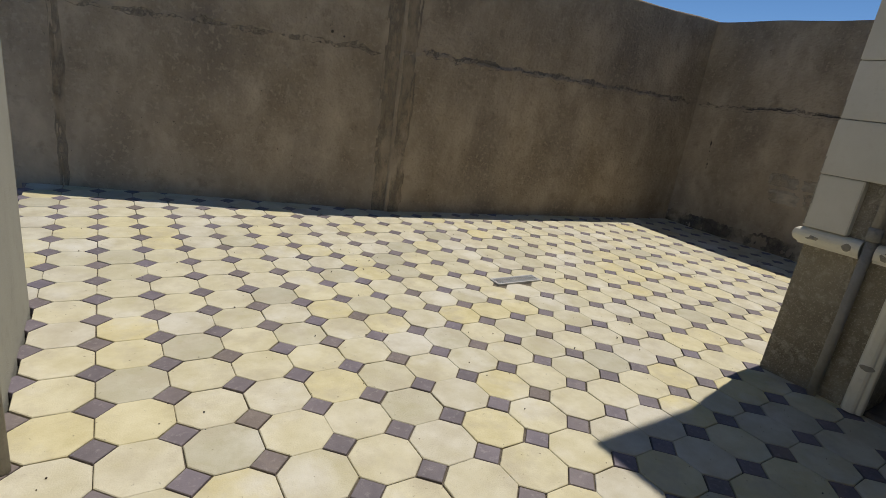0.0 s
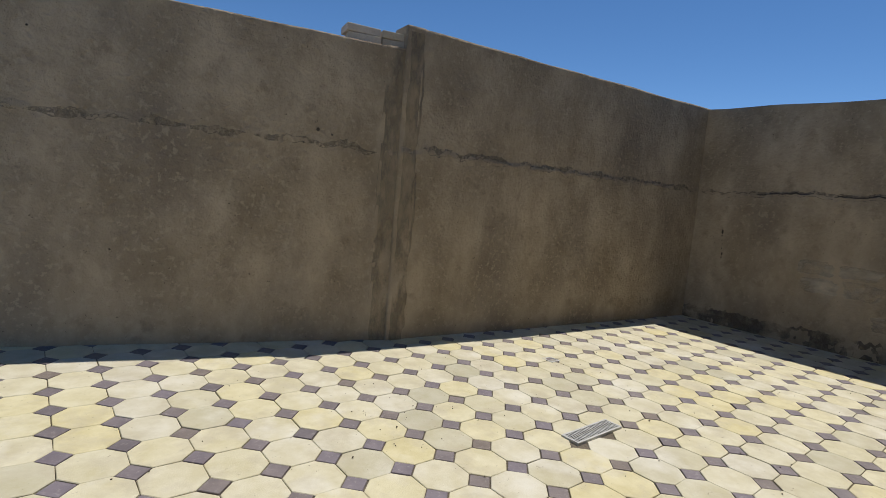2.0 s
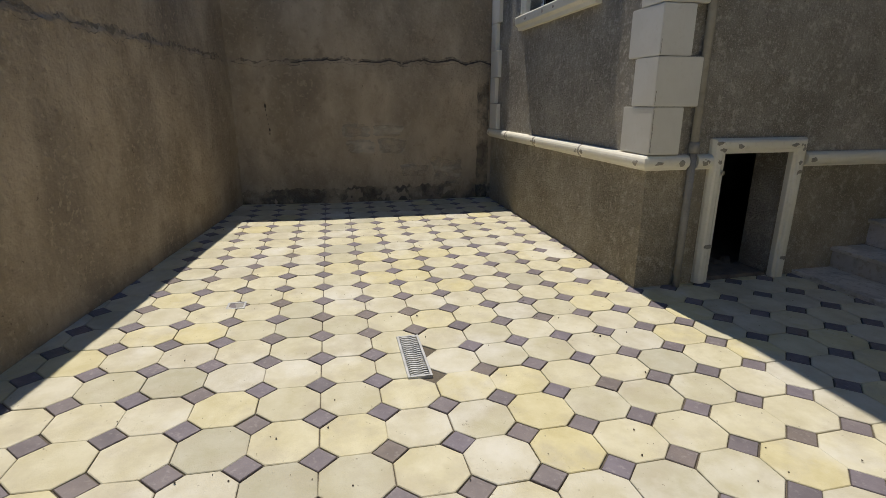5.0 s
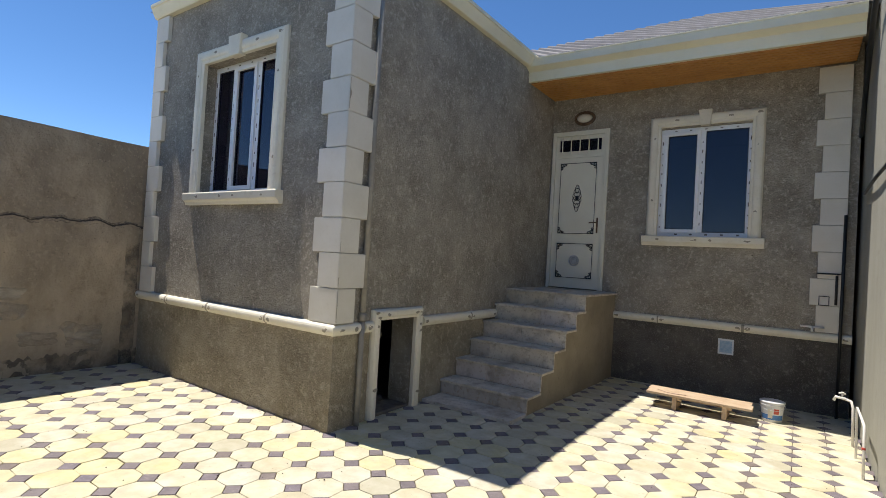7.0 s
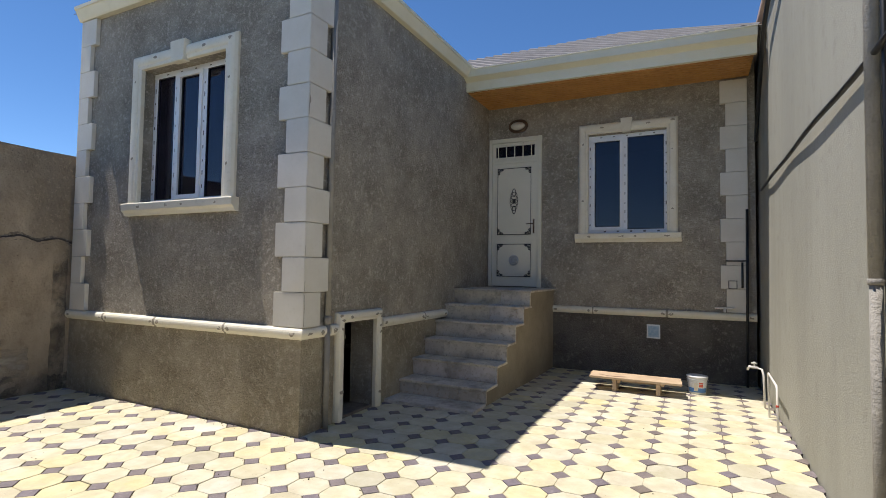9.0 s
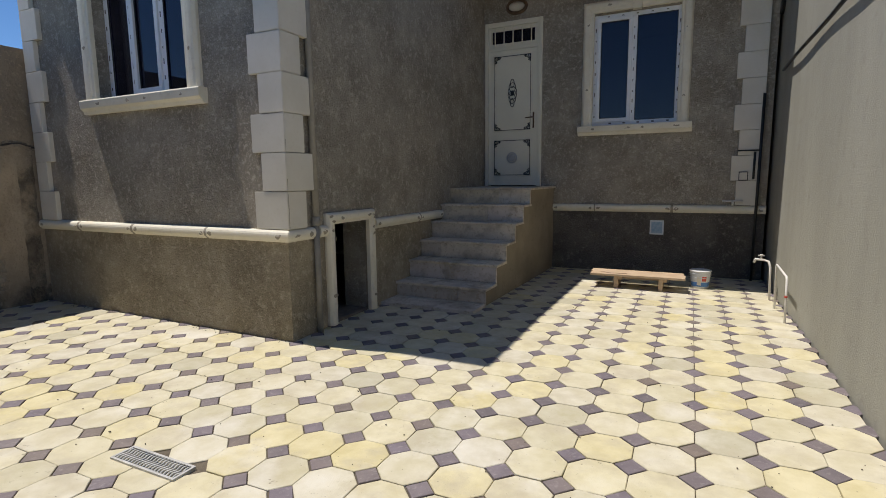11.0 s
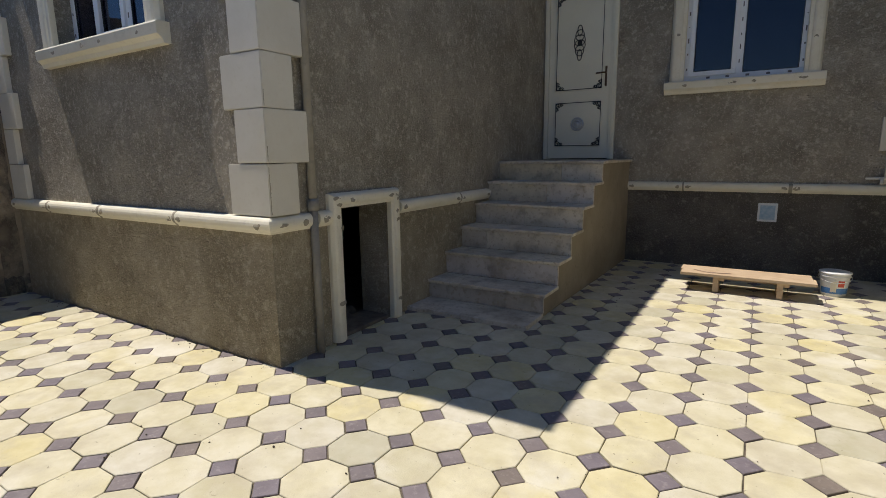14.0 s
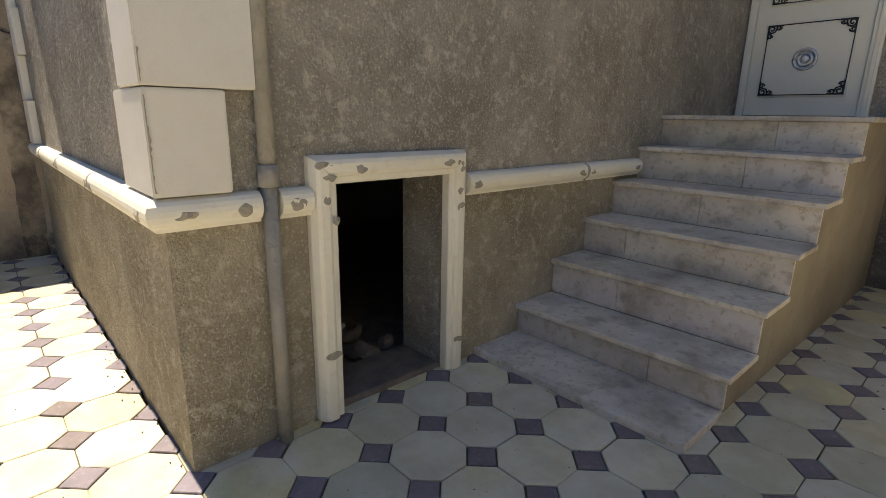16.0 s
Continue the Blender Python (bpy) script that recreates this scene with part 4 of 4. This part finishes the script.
bm = boxes((hx - 0.013, hx + 0.013, yf - 0.008, yf + 0.004, 2.15, 2.39), bevel=0.006)
tube(bm, [(hx, yf, 2.31), (hx, yf + 0.04, 2.31), (hx + 0.02, yf + 0.05, 2.31), (hx + 0.11, yf + 0.05, 2.305)], 0.009, 8)
part("handle", bm, BRONZE, leaf, "brown bronze lever handle on a long plate")
bm = bmesh.new()
bmesh.ops.create_uvsphere(bm, u_segments=24, v_segments=12, radius=1, matrix=Matrix.LocRotScale((3.44, HY + 0.02, 3.96), None, (0.125, 0.08, 0.07)))
lamp = root("wall_lamp", 3.44, HY, 3.9, "oval wall lamp with a frosted glass over the door", "lamp")
part("glass", bm, LAMP_GLASS, lamp, "frosted oval glass")
bm = bmesh.new()
pts = [(3.44 + 0.148 * math.cos(a), HY + 0.014, 3.96 + 0.092 * math.sin(a)) for a in [2 * math.pi * i / 28 for i in range(29)]]
tube(bm, pts, 0.026, 8)
part("rim", bm, BRONZE, lamp, "dark brown oval rim")

# ---- pipes and small things on the walls ----
dp = root("downpipe", BX - 0.038, 1.337, -0.015, "grey painted drainpipe down the house corner", "pipe")
part("pipe", pipe((((BX - 0.038, 1.337, -0.015), (BX - 0.038, 1.337, 1.0)), 0.027), (((BX - 0.038, 1.337, 1.0), (BX - 0.038, 1.337, 4.5)), 0.029)), PIPE_GREY, dp)
part("collar", pipe((((BX - 0.038, 1.337, 0.985), (BX - 0.038, 1.337, 1.06)), 0.036)), PIPE_GREY, dp)
wp = root("downpipe", 0.024, 2.23, 0, "rough grey painted drainpipe on the tall plastered wall", "pipe")
part("pipe", pipe((((0.024, 2.23, 0), (0.024, 2.23, 1.48)), 0.027), (((0.024, 2.23, 1.48), (0.024, 2.23, 4.7)), 0.03)), PIPE_GREY, wp)
part("collar", pipe((((0.024, 2.23, 1.475), (0.024, 2.23, 1.505)), 0.034)), PIPE_GREY, wp)
solo("conduit", pipe((((0.0, 2.32, 0.0), (0.0, 2.32, 4.7)), 0.011), seg=8), BLACK, "thin black conduit beside the drainpipe", "conduit")
pts = [(0.022 + 0.006 * math.sin(s * 0.9), 3.5 - 0.31 * s, 2.56 + 0.003 * s - 0.008 * math.sin(s * 0.45)) for s in range(20)]
solo("cable", pipe((pts, 0.016), seg=8), BLACK, "black cable strung along the tall wall", "cable")
solo("cable", pipe((((0.05, -2.6, 3.3), (0.06, -1.6, 4.35), (0.06, -0.6, 4.62)), 0.025), seg=8), BLACK, "thick black cable under the coping", "cable")
bp = root("water_pipe", 0.1, HY + 0.05, 0.0, "black water pipe rising beside the quoins", "pipe")
part("pipe", pipe((((0.15, HY + 0.085, 0.0), (0.14, HY + 0.085, 2.42)), 0.018), seg=10), BLACK, bp)
part("branch", pipe((((0.145, HY + 0.085, 1.71), (0.25, HY + 0.07, 1.71), (0.4, HY + 0.07, 1.71)), 0.009), (((0.2, HY + 0.07, 1.69), (0.2, HY + 0.07, 1.34)), 0.014), seg=8), BLACK, bp)
jb = root("socket_box", 0.24, HY + 0.05, 1.32, "small square wall socket box with a dark rim", "box")
part("lid", boxes((0.195, 0.285, HY + 0.051, HY + 0.064, 1.33, 1.43), bevel=0.003), STONE_WHITE, jb)
part("rim", boxes((0.187, 0.195, HY + 0.051, HY + 0.066, 1.322, 1.438), (0.285, 0.293, HY + 0.051, HY + 0.066, 1.322, 1.438), (0.195, 0.285, HY + 0.051, HY + 0.066, 1.322, 1.33), (0.195, 0.285, HY + 0.051, HY + 0.066, 1.43, 1.438)), BLACK, jb)
jb.location.x += 0.075
tp = root("outdoor_tap", 0.42, HY + 0.05, 0.99, "small pale tap above the plinth moulding", "tap")
part("body", pipe((((0.42, HY + 0.002, 1.05), (0.42, HY + 0.12, 1.05), (0.42, HY + 0.13, 1.0)), 0.014), (((0.3, HY + 0.08, 1.055), (0.54, HY + 0.08, 1.055)), 0.012), seg=8), PIPE_WHITE, tp)
nt = root("notice_sheet", 1.315, HY, 0.56, "pale blue printed sheet stuck on the plinth", "notice")
part("sheet", boxes((1.245, 1.43, HY + 0.0065, HY + 0.0095, 0.565, 0.77)), PAPER, nt)
part("print", boxes((1.266, 1.409, HY + 0.01, HY + 0.011, 0.588, 0.745)), PALE_BLUE, nt, "pale blue printed field")

# ---- taps on the floor by the tall wall ----
st = root("standpipe", 0.07, -1.7, -0.012, "white plastic standpipe with a small tap", "tap")
part("pipe", pipe((((0.07, -1.7, -0.012), (0.075, -1.76, 0.36), (0.09, -1.78, 0.42), (0.14, -1.82, 0.43)), 0.0125), seg=10), PIPE_WHITE, st)
part("tap", pipe((((0.12, -1.805, 0.43), (0.21, -1.87, 0.43), (0.225, -1.88, 0.39)), 0.0145), (((0.16, -1.835, 0.44), (0.16, -1.835, 0.475)), 0.009), (((0.13, -1.835, 0.478), (0.19, -1.835, 0.478)), 0.008), seg=10), PIPE_WHITE, st, "white plastic tap")
part("tap_handle", boxes((0.145, 0.175, -1.853, -1.817, 0.483, 0.493), bevel=0.004), PIPE_WHITE, st, "small pale handle")
lp = root("pipe_loop", 0.08, -0.8, -0.012, "white plastic pipe loop standing out of the floor", "pipe")
part("pipe", pipe((((0.08, -1.21, -0.012), (0.08, -1.3, 0.44), (0.08, -1.27, 0.465), (0.08, -0.66, 0.445), (0.08, -0.63, 0.425), (0.08, -0.56, -0.012)), 0.0105), seg=10), PIPE_WHITE, lp)
part("valve", boxes((0.067, 0.095, -0.625, -0.592, 0.25, 0.278), bevel=0.01), RED_PRINT, lp, "small red valve")

# ---- bench and bucket ----
bench = root("low_bench", 1.48, -1.86, 0, "low bench of raw pine boards on two short legs", "bench")
part("seat_board", boxes((0.93, 2.03, -1.84, -1.65, 0.152, 0.18), bevel=0.003), WOOD, bench)
part("seat_board", boxes((0.95, 2.05, -2.03, -1.843, 0.151, 0.178), bevel=0.003), WOOD, bench)
for x in (1.2, 1.72):
    part("leg", boxes((x - 0.025, x + 0.025, -2.0, -1.68, 0.0, 0.15), bevel=0.004), WOOD, bench)
    part("cleat", boxes((x - 0.07, x - 0.027, -1.99, -1.7, 0.11, 0.15), bevel=0.003), WOOD, bench)
part("brace", boxes((1.227, 1.648, -1.87, -1.83, 0.1, 0.15), bevel=0.003), WOOD, bench)
bm = bmesh.new()
tube(bm, [(1.6, -1.74, 0.1838), (1.7, -1.72, 0.1838), (1.8, -1.715, 0.1838), (1.92, -1.79, 0.1838)], 0.0042, 6)
solo("twig", bm, FLASHING, "thin bent brown twig lying on the bench", "twig")
bucket = root("paint_bucket", 0.74, -2.06, 0, "white plastic paint bucket with printed bands", "bucket")
part("body", turned(bmesh.new(), 0.74, -2.06, 0, [(0.118, 0.0), (0.122, 0.004), (0.142, 0.235), (0.142, 0.24)]), BUCKET_WHITE, bucket)
part("rim", turned(bmesh.new(), 0.74, -2.06, 0, [(0.1425, 0.21), (0.152, 0.212), (0.152, 0.222), (0.146, 0.226), (0.146, 0.243), (0.155, 0.247), (0.155, 0.262), (0.145, 0.266)]), BUCKET_WHITE, bucket, "ribbed white rim and lid")


def band(a0, a1, z0, z1, mt, label):
    bm, rows = bmesh.new(), []
    for k in range(13):
        a = radians(a0 + (a1 - a0) * k / 12)
        rows.append([bm.verts.new((0.74 + (0.1215 + 0.02 * z / 0.235) * math.cos(a) * 1.01, -2.06 + (0.1215 + 0.02 * z / 0.235) * math.sin(a) * 1.01, z)) for z in (z0, z1)])
    for a, b in zip(rows, rows[1:]):
        bm.faces.new((a[0], b[0], b[1], a[1]))
    bm.normal_update()
    bmesh.ops.solidify(bm, geom=bm.faces[:], thickness=0.001)
    part("printed_band", bm, mt, bucket, label)


band(20, 160, 0.03, 0.095, BLUE_PRINT, "blue printed band")
band(100, 128, 0.11, 0.18, RED_PRINT, "red printed mark")
band(70, 95, 0.05, 0.17, STONE_CREAM, "pale dried paint run")
bm = bmesh.new()
tube(bm, [(0.74 + 0.157 * math.cos(a), -2.06 + 0.02 + 0.05 * math.sin(a) + 0.12 * math.sin(a), 0.215 - 0.05 * math.sin(a)) for a in [math.pi * k / 14 for k in range(15)]], 0.003, 6)
part("handle", bm, STEEL, bucket, "thin wire handle")
bucket.scale = (0.82, 0.82, 0.84)
bucket.location = (0.765, -2.13, 0)

# ---- rubble inside the basement ----
for k, (x, y, s) in enumerate(((4.35, 0.7, 0.12), (4.5, 0.9, 0.16), (4.6, 0.62, 0.1), (4.42, 0.52, 0.08), (4.75, 0.8, 0.2))):
    bm = bmesh.new()
    bmesh.ops.create_icosphere(bm, subdivisions=2, radius=1, matrix=Matrix.LocRotScale((x, y, s * 0.3 - 0.02), Euler((0.2 * k, 0, k)), (s, s * 0.7, s * 0.35)))
    for v in bm.verts:
        v.co += Vector((noise.noise(v.co * 14), noise.noise(v.co * 14 + Vector((5, 0, 0))), noise.noise(v.co * 14 + Vector((0, 9, 0))))) * s * 0.3
        v.co.z = max(v.co.z, -0.02)
    solo("rubble_stone", bm, RUBBLE, "dusty lump of rubble on the basement floor", "rubble", "", "basement rubble")
solo("white_rod", pipe((((4.4, 0.95, 0.09), (4.55, 0.7, 0.1)), 0.012), seg=8), PIPE_WHITE, "short white plastic offcut lying on the rubble", "offcut")
solo("threshold", boxes((BX + 0.01, BX + 0.29, 0.502, 1.083, -0.05, 0.034), bevel=0.01), RUBBLE, "dirty broken concrete threshold", "threshold", "structure")

# ---- floor gratings ----
dr = root("floor_drain", 3.285, 3.425, -0.012, "long pale metal floor grating with wavy slots", "drain")
part("frame", boxes((3.045, 3.525, 3.36, 3.374, -0.03, 0.006), (3.045, 3.525, 3.476, 3.49, -0.03, 0.006), (3.045, 3.06, 3.374, 3.476, -0.03, 0.006), (3.51, 3.525, 3.374, 3.476, -0.03, 0.006), bevel=0.002), DRAIN_STEEL, dr)
part("well", boxes((3.06, 3.51, 3.374, 3.476, -0.03, -0.014)), BLACK, dr, "dark slot floor")
for k in range(20):
    x = 3.071 + k * 0.0225
    bm = bmesh.new()
    tube(bm, [(x + 0.006 * math.sin(i * 1.05), 3.375 + i * 0.0101, 0.0) for i in range(11)], 0.0055, 6)
    part("bar", bm, DRAIN_STEEL, dr)
sd = root("small_drain", 4.19, 4.49, -0.01, "small square floor drain cover", "drain")
part("frame", boxes((4.13, 4.25, 4.43, 4.445, -0.02, 0.005), (4.13, 4.25, 4.535, 4.55, -0.02, 0.005), (4.13, 4.145, 4.445, 4.535, -0.02, 0.005), (4.235, 4.25, 4.445, 4.535, -0.02, 0.005), bevel=0.002), DRAIN_STEEL, sd)
part("cover", boxes((4.147, 4.233, 4.447, 4.533, -0.02, 0.001), bevel=0.002), PIPE_GREY, sd)

dr.location += Vector((0.02, 0.0, -0.018))
sd.location.z += floor_z(4.19, 4.49) - 0.004

# ---- grit on the paving ----
bm = bmesh.new()
for k in range(420):
    x, y = random.uniform(0.1, 7.0), random.uniform(-1.5, 5.2)
    if k % 4 == 0:
        x, y = random.uniform(4.0, 7.2), BY + 0.01 + abs(random.gauss(0, 0.04))
    elif k % 9 == 0:
        x, y = 2.3 + random.gauss(0, 0.25), 4.2 + random.gauss(0, 0.25)
    if (x > BX - 0.02 and y < BY) or (2.8 < x and y < 0.35) or y > 5.1:
        continue
    r = random.uniform(0.0016, 0.005) * (1.5 if k % 17 == 0 else 1)
    made = bmesh.ops.create_icosphere(bm, subdivisions=1, radius=r, matrix=Matrix.Translation((x, y, floor_z(x, y) + r * 0.5)) @ Matrix.Diagonal((1, random.uniform(0.6, 1), 0.7, 1)))
    for v in made["verts"]:
        v.co += Vector((random.uniform(-1, 1), random.uniform(-1, 1), random.uniform(-1, 1))) * r * 0.25
solo("grit", bm, CRACK, "scattered dark crumbs of earth and mortar on the paving", "grit", "stuff")

# ---- blocks on the wall top, outside corner ----
for k, (s, dz, w) in enumerate(((3.03, 0, 0.3), (2.72, 0, 0.29), (3.0, 0.067, 0.26), (2.7, 0.067, 0.3))):
    d = (Vector(NORTH_BEND) - Vector(NORTH_WEST)).normalized()
    c = Vector(NORTH_WEST) + d * (s + 0.5) + Vector((-d.y, d.x)) * 0.14
    bm = boxes((-w / 2, w / 2, -0.1, 0.1, 0, 0.065), bevel=0.008)
    bm.transform(Matrix.Translation((c.x, c.y, 2.662 + dz)) @ Matrix.Rotation(math.atan2(d.y, d.x) + 0.05 * (k - 2), 4, "Z"))
    solo("stone_block", bm, LIMESTONE, "loose pale limestone block lying on the wall top", "block", "", "blocks on the wall")

# outside the gate: a block wall and stacks of spare pavers
ow = root("wall_outside", -4.0, 12.5, -0.07, "unplastered limestone block wall across the lane", "wall", kind="structure")
part("mortar", boxes((-9.0, 1.0, 12.52, 12.7, -0.07, 3.9)), MORTAR, ow, "dark recessed mortar")
for row in range(19):
    h = 0.2
    x = -5.2 - (0.2 if row % 2 else 0)
    while x < 0.9:
        w = 0.39 + random.uniform(-0.02, 0.02)
        part("block", boxes((x, x + w - 0.018, 12.5 - random.uniform(0, 0.012), 12.6, -0.07 + row * h + 0.009, -0.07 + (row + 1) * h - 0.009)), LIMESTONE, ow)
        x += w


def paver(bm, x, y, z, turn, thick=0.045, a=0.138, d=0.076):
    ring = [(a, d - a), (a, a - d), (a - d, a), (d - a, a), (-a, a - d), (-a, d - a), (d - a, -a), (a - d, -a)]
    c, s = math.cos(turn), math.sin(turn)
    lo = [bm.verts.new((x + c * p - s * q, y + s * p + c * q, z)) for p, q in ring]
    hi = [bm.verts.new((v.co.x, v.co.y, z + thick)) for v in lo]
    for i in range(8):
        bm.faces.new((lo[i], lo[(i + 1) % 8], hi[(i + 1) % 8], hi[i]))
    bm.faces.new(lo[::-1])
    bm.faces.new(hi)


for x, y, n in ((-1.2, 9.2, 14), (-0.95, 8.7, 4), (-1.55, 9.0, 13), (-1.45, 8.55, 5), (-1.0, 9.6, 12), (-1.85, 8.7, 6)):
    stack = root("paver_stack", x, y, -0.07, "stack of spare cream octagonal pavers", "pavers", "paver stacks")
    for k in range(n):
        bm = bmesh.new()
        paver(bm, x + random.uniform(-0.015, 0.015), y + random.uniform(-0.015, 0.015), -0.07 + 0.047 * k, random.uniform(-0.2, 0.2))
        part("paver", bm, TILE, stack)

# ---- the paved yard ----
P = 0.28
X0, Y0 = 2.52, 3.92                 # middle of one lilac square
HALF, CUT = P / 2 - 0.002, 0.077


def north_y(x):
    if x < NORTH_BEND[0]:
        f = (x - NORTH_WEST[0]) / (NORTH_BEND[0] - NORTH_WEST[0])
        return NORTH_WEST[1] + f * (NORTH_BEND[1] - NORTH_WEST[1])
    f = (x - NORTH_BEND[0]) / (NORTH_EAST[0] - NORTH_BEND[0])
    return NORTH_BEND[1] + f * (NORTH_EAST[1] - NORTH_BEND[1])


def east_x(y):
    f = (y - BAY_END[1]) / (NORTH_EAST[1] - BAY_END[1])
    return BAY_END[0] + f * (NORTH_EAST[0] - BAY_END[0])


def inside(x, y):
    if y > north_y(x) + 0.1 or x > east_x(max(y, BY)) + 0.1 or y < HY - 0.1:
        return False
    if x < -0.1 and y < 3.62:
        return False
    if x < -0.4:
        return False
    return not (x > BX + 0.12 and y < BY - 0.12)


verts, faces, known = [], [], {}
for i in range(-12, 26):
    for j in range(-16, 28):
        if not inside(X0 + P * (i + 0.5), Y0 - P * (j + 0.5)):
            continue
        cell = []
        for key in ((i, j), (i + 1, j), (i + 1, j + 1), (i, j + 1)):
            if key not in known:
                x, y = X0 + P * key[0], Y0 - P * key[1]
                known[key] = len(verts)
                verts.append((x, y, floor_z(x, y) - 0.012))
            cell.append(known[key])
        faces.append(cell[::-1])
me = bpy.data.meshes.new("bed")
me.from_pydata(verts, [], faces)
bm = bmesh.new()
bm.from_mesh(me)
bpy.data.meshes.remove(me)
bm.normal_update()
bmesh.ops.solidify(bm, geom=bm.faces[:], thickness=0.03)
pavement = solo("pavement", bm, JOINT, "yard paved with cream octagons and lilac squares", "pavement", "structure")


def tile_mesh(name, ring, material, thick=0.04):
    """A paver with chamfered top edges, its top at z = 0."""
    bm = bmesh.new()
    k = 1 - 0.003 / max(abs(p) for p, q in ring)
    rows = [[bm.verts.new((p * s, q * s, z)) for p, q in ring] for s, z in ((1, -thick), (1, -0.003), (k, 0))]
    n = len(ring)
    for a, b in zip(rows, rows[1:]):
        for i in range(n):
            bm.faces.new((a[i], a[(i + 1) % n], b[(i + 1) % n], b[i]))
    bm.faces.new(rows[2])
    bmesh.ops.recalc_face_normals(bm, faces=bm.faces[:])
    me = bpy.data.meshes.new(name)
    bm.to_mesh(me)
    bm.free()
    me.materials.append(material)
    return me


A, D = HALF, CUT
OCTAGON = [(A, D - A), (A, A - D), (A - D, A), (D - A, A), (-A, A - D), (-A, D - A), (D - A, -A), (A - D, -A)]
S = CUT - 0.005
DIAMOND = [(S, 0), (0, S), (-S, 0), (0, -S)]
oct_mesh, dia_mesh = tile_mesh("octagon_tile", OCTAGON, TILE), tile_mesh("square_tile", DIAMOND, SQUARE)
rest = {"octagon_tile": ([], []), "square_tile": ([], [])}
for i in range(-12, 24):
    for j in range(-12, 28):
        for name, me, ring, x, y in (("octagon_tile", oct_mesh, OCTAGON, X0 + P * (i + 0.5), Y0 - P * (j + 0.5)), ("square_tile", dia_mesh, DIAMOND, X0 + P * i, Y0 - P * j)):
            if not inside(x, y):
                continue
            if 3.02 < x < 3.55 and 3.33 < y < 3.52 and name == "square_tile":
                continue
            dz, tx, ty, tz = random.uniform(-0.0035, 0.0), random.gauss(0, 0.35), random.gauss(0, 0.35), random.gauss(0, 0.5)
            if 3.0 < x < 3.6 and 3.2 < y < 3.6:
                dz, tx, ty = -0.003, 0, 0
            h = 0.02
            tx += math.degrees(math.atan((floor_z(x, y + h) - floor_z(x, y - h)) / (2 * h)))
            ty -= math.degrees(math.atan((floor_z(x + h, y) - floor_z(x - h, y)) / (2 * h)))
            m = pose(x + random.gauss(0, 0.0012), y + random.gauss(0, 0.0012), dz + floor_z(x, y), tx, ty, tz)
            if (x - 2.3) ** 2 + (y - 2.4) ** 2 < 2.6 ** 2:
                ob = new(name, me)
                ob.parent = pavement
                ob.matrix_parent_inverse = pavement.matrix_world.inverted()
                ob.matrix_basis = Matrix.Translation(-BASE[pavement]) @ m
                ob.matrix_parent_inverse = Matrix()
            else:
                verts, faces = rest[name]
                k = 1 - 0.003 / max(abs(p) for p, q in ring)
                base, n = len(verts), len(ring)
                for s, z in ((1, -0.04), (1, -0.003), (k, 0)):
                    verts.extend(m @ Vector((p * s, q * s, z)) for p, q in ring)
                for a in (0, n):
                    faces.extend((base + a + e, base + a + (e + 1) % n, base + a + n + (e + 1) % n, base + a + n + e) for e in range(n))
                faces.append(tuple(base + 2 * n + e for e in range(n)))
for name, material, label in (("octagon_tile", TILE, "cream octagonal pavers"), ("square_tile", SQUARE, "lilac square pavers")):
    verts, faces = rest[name]
    me = bpy.data.meshes.new(name)
    me.from_pydata([v - BASE[pavement] for v in verts], [], faces)
    me.materials.append(material)
    ob = new(name + "_field", me)
    ob.parent = pavement
    tagged(ob, "further " + label, kind="stuff")
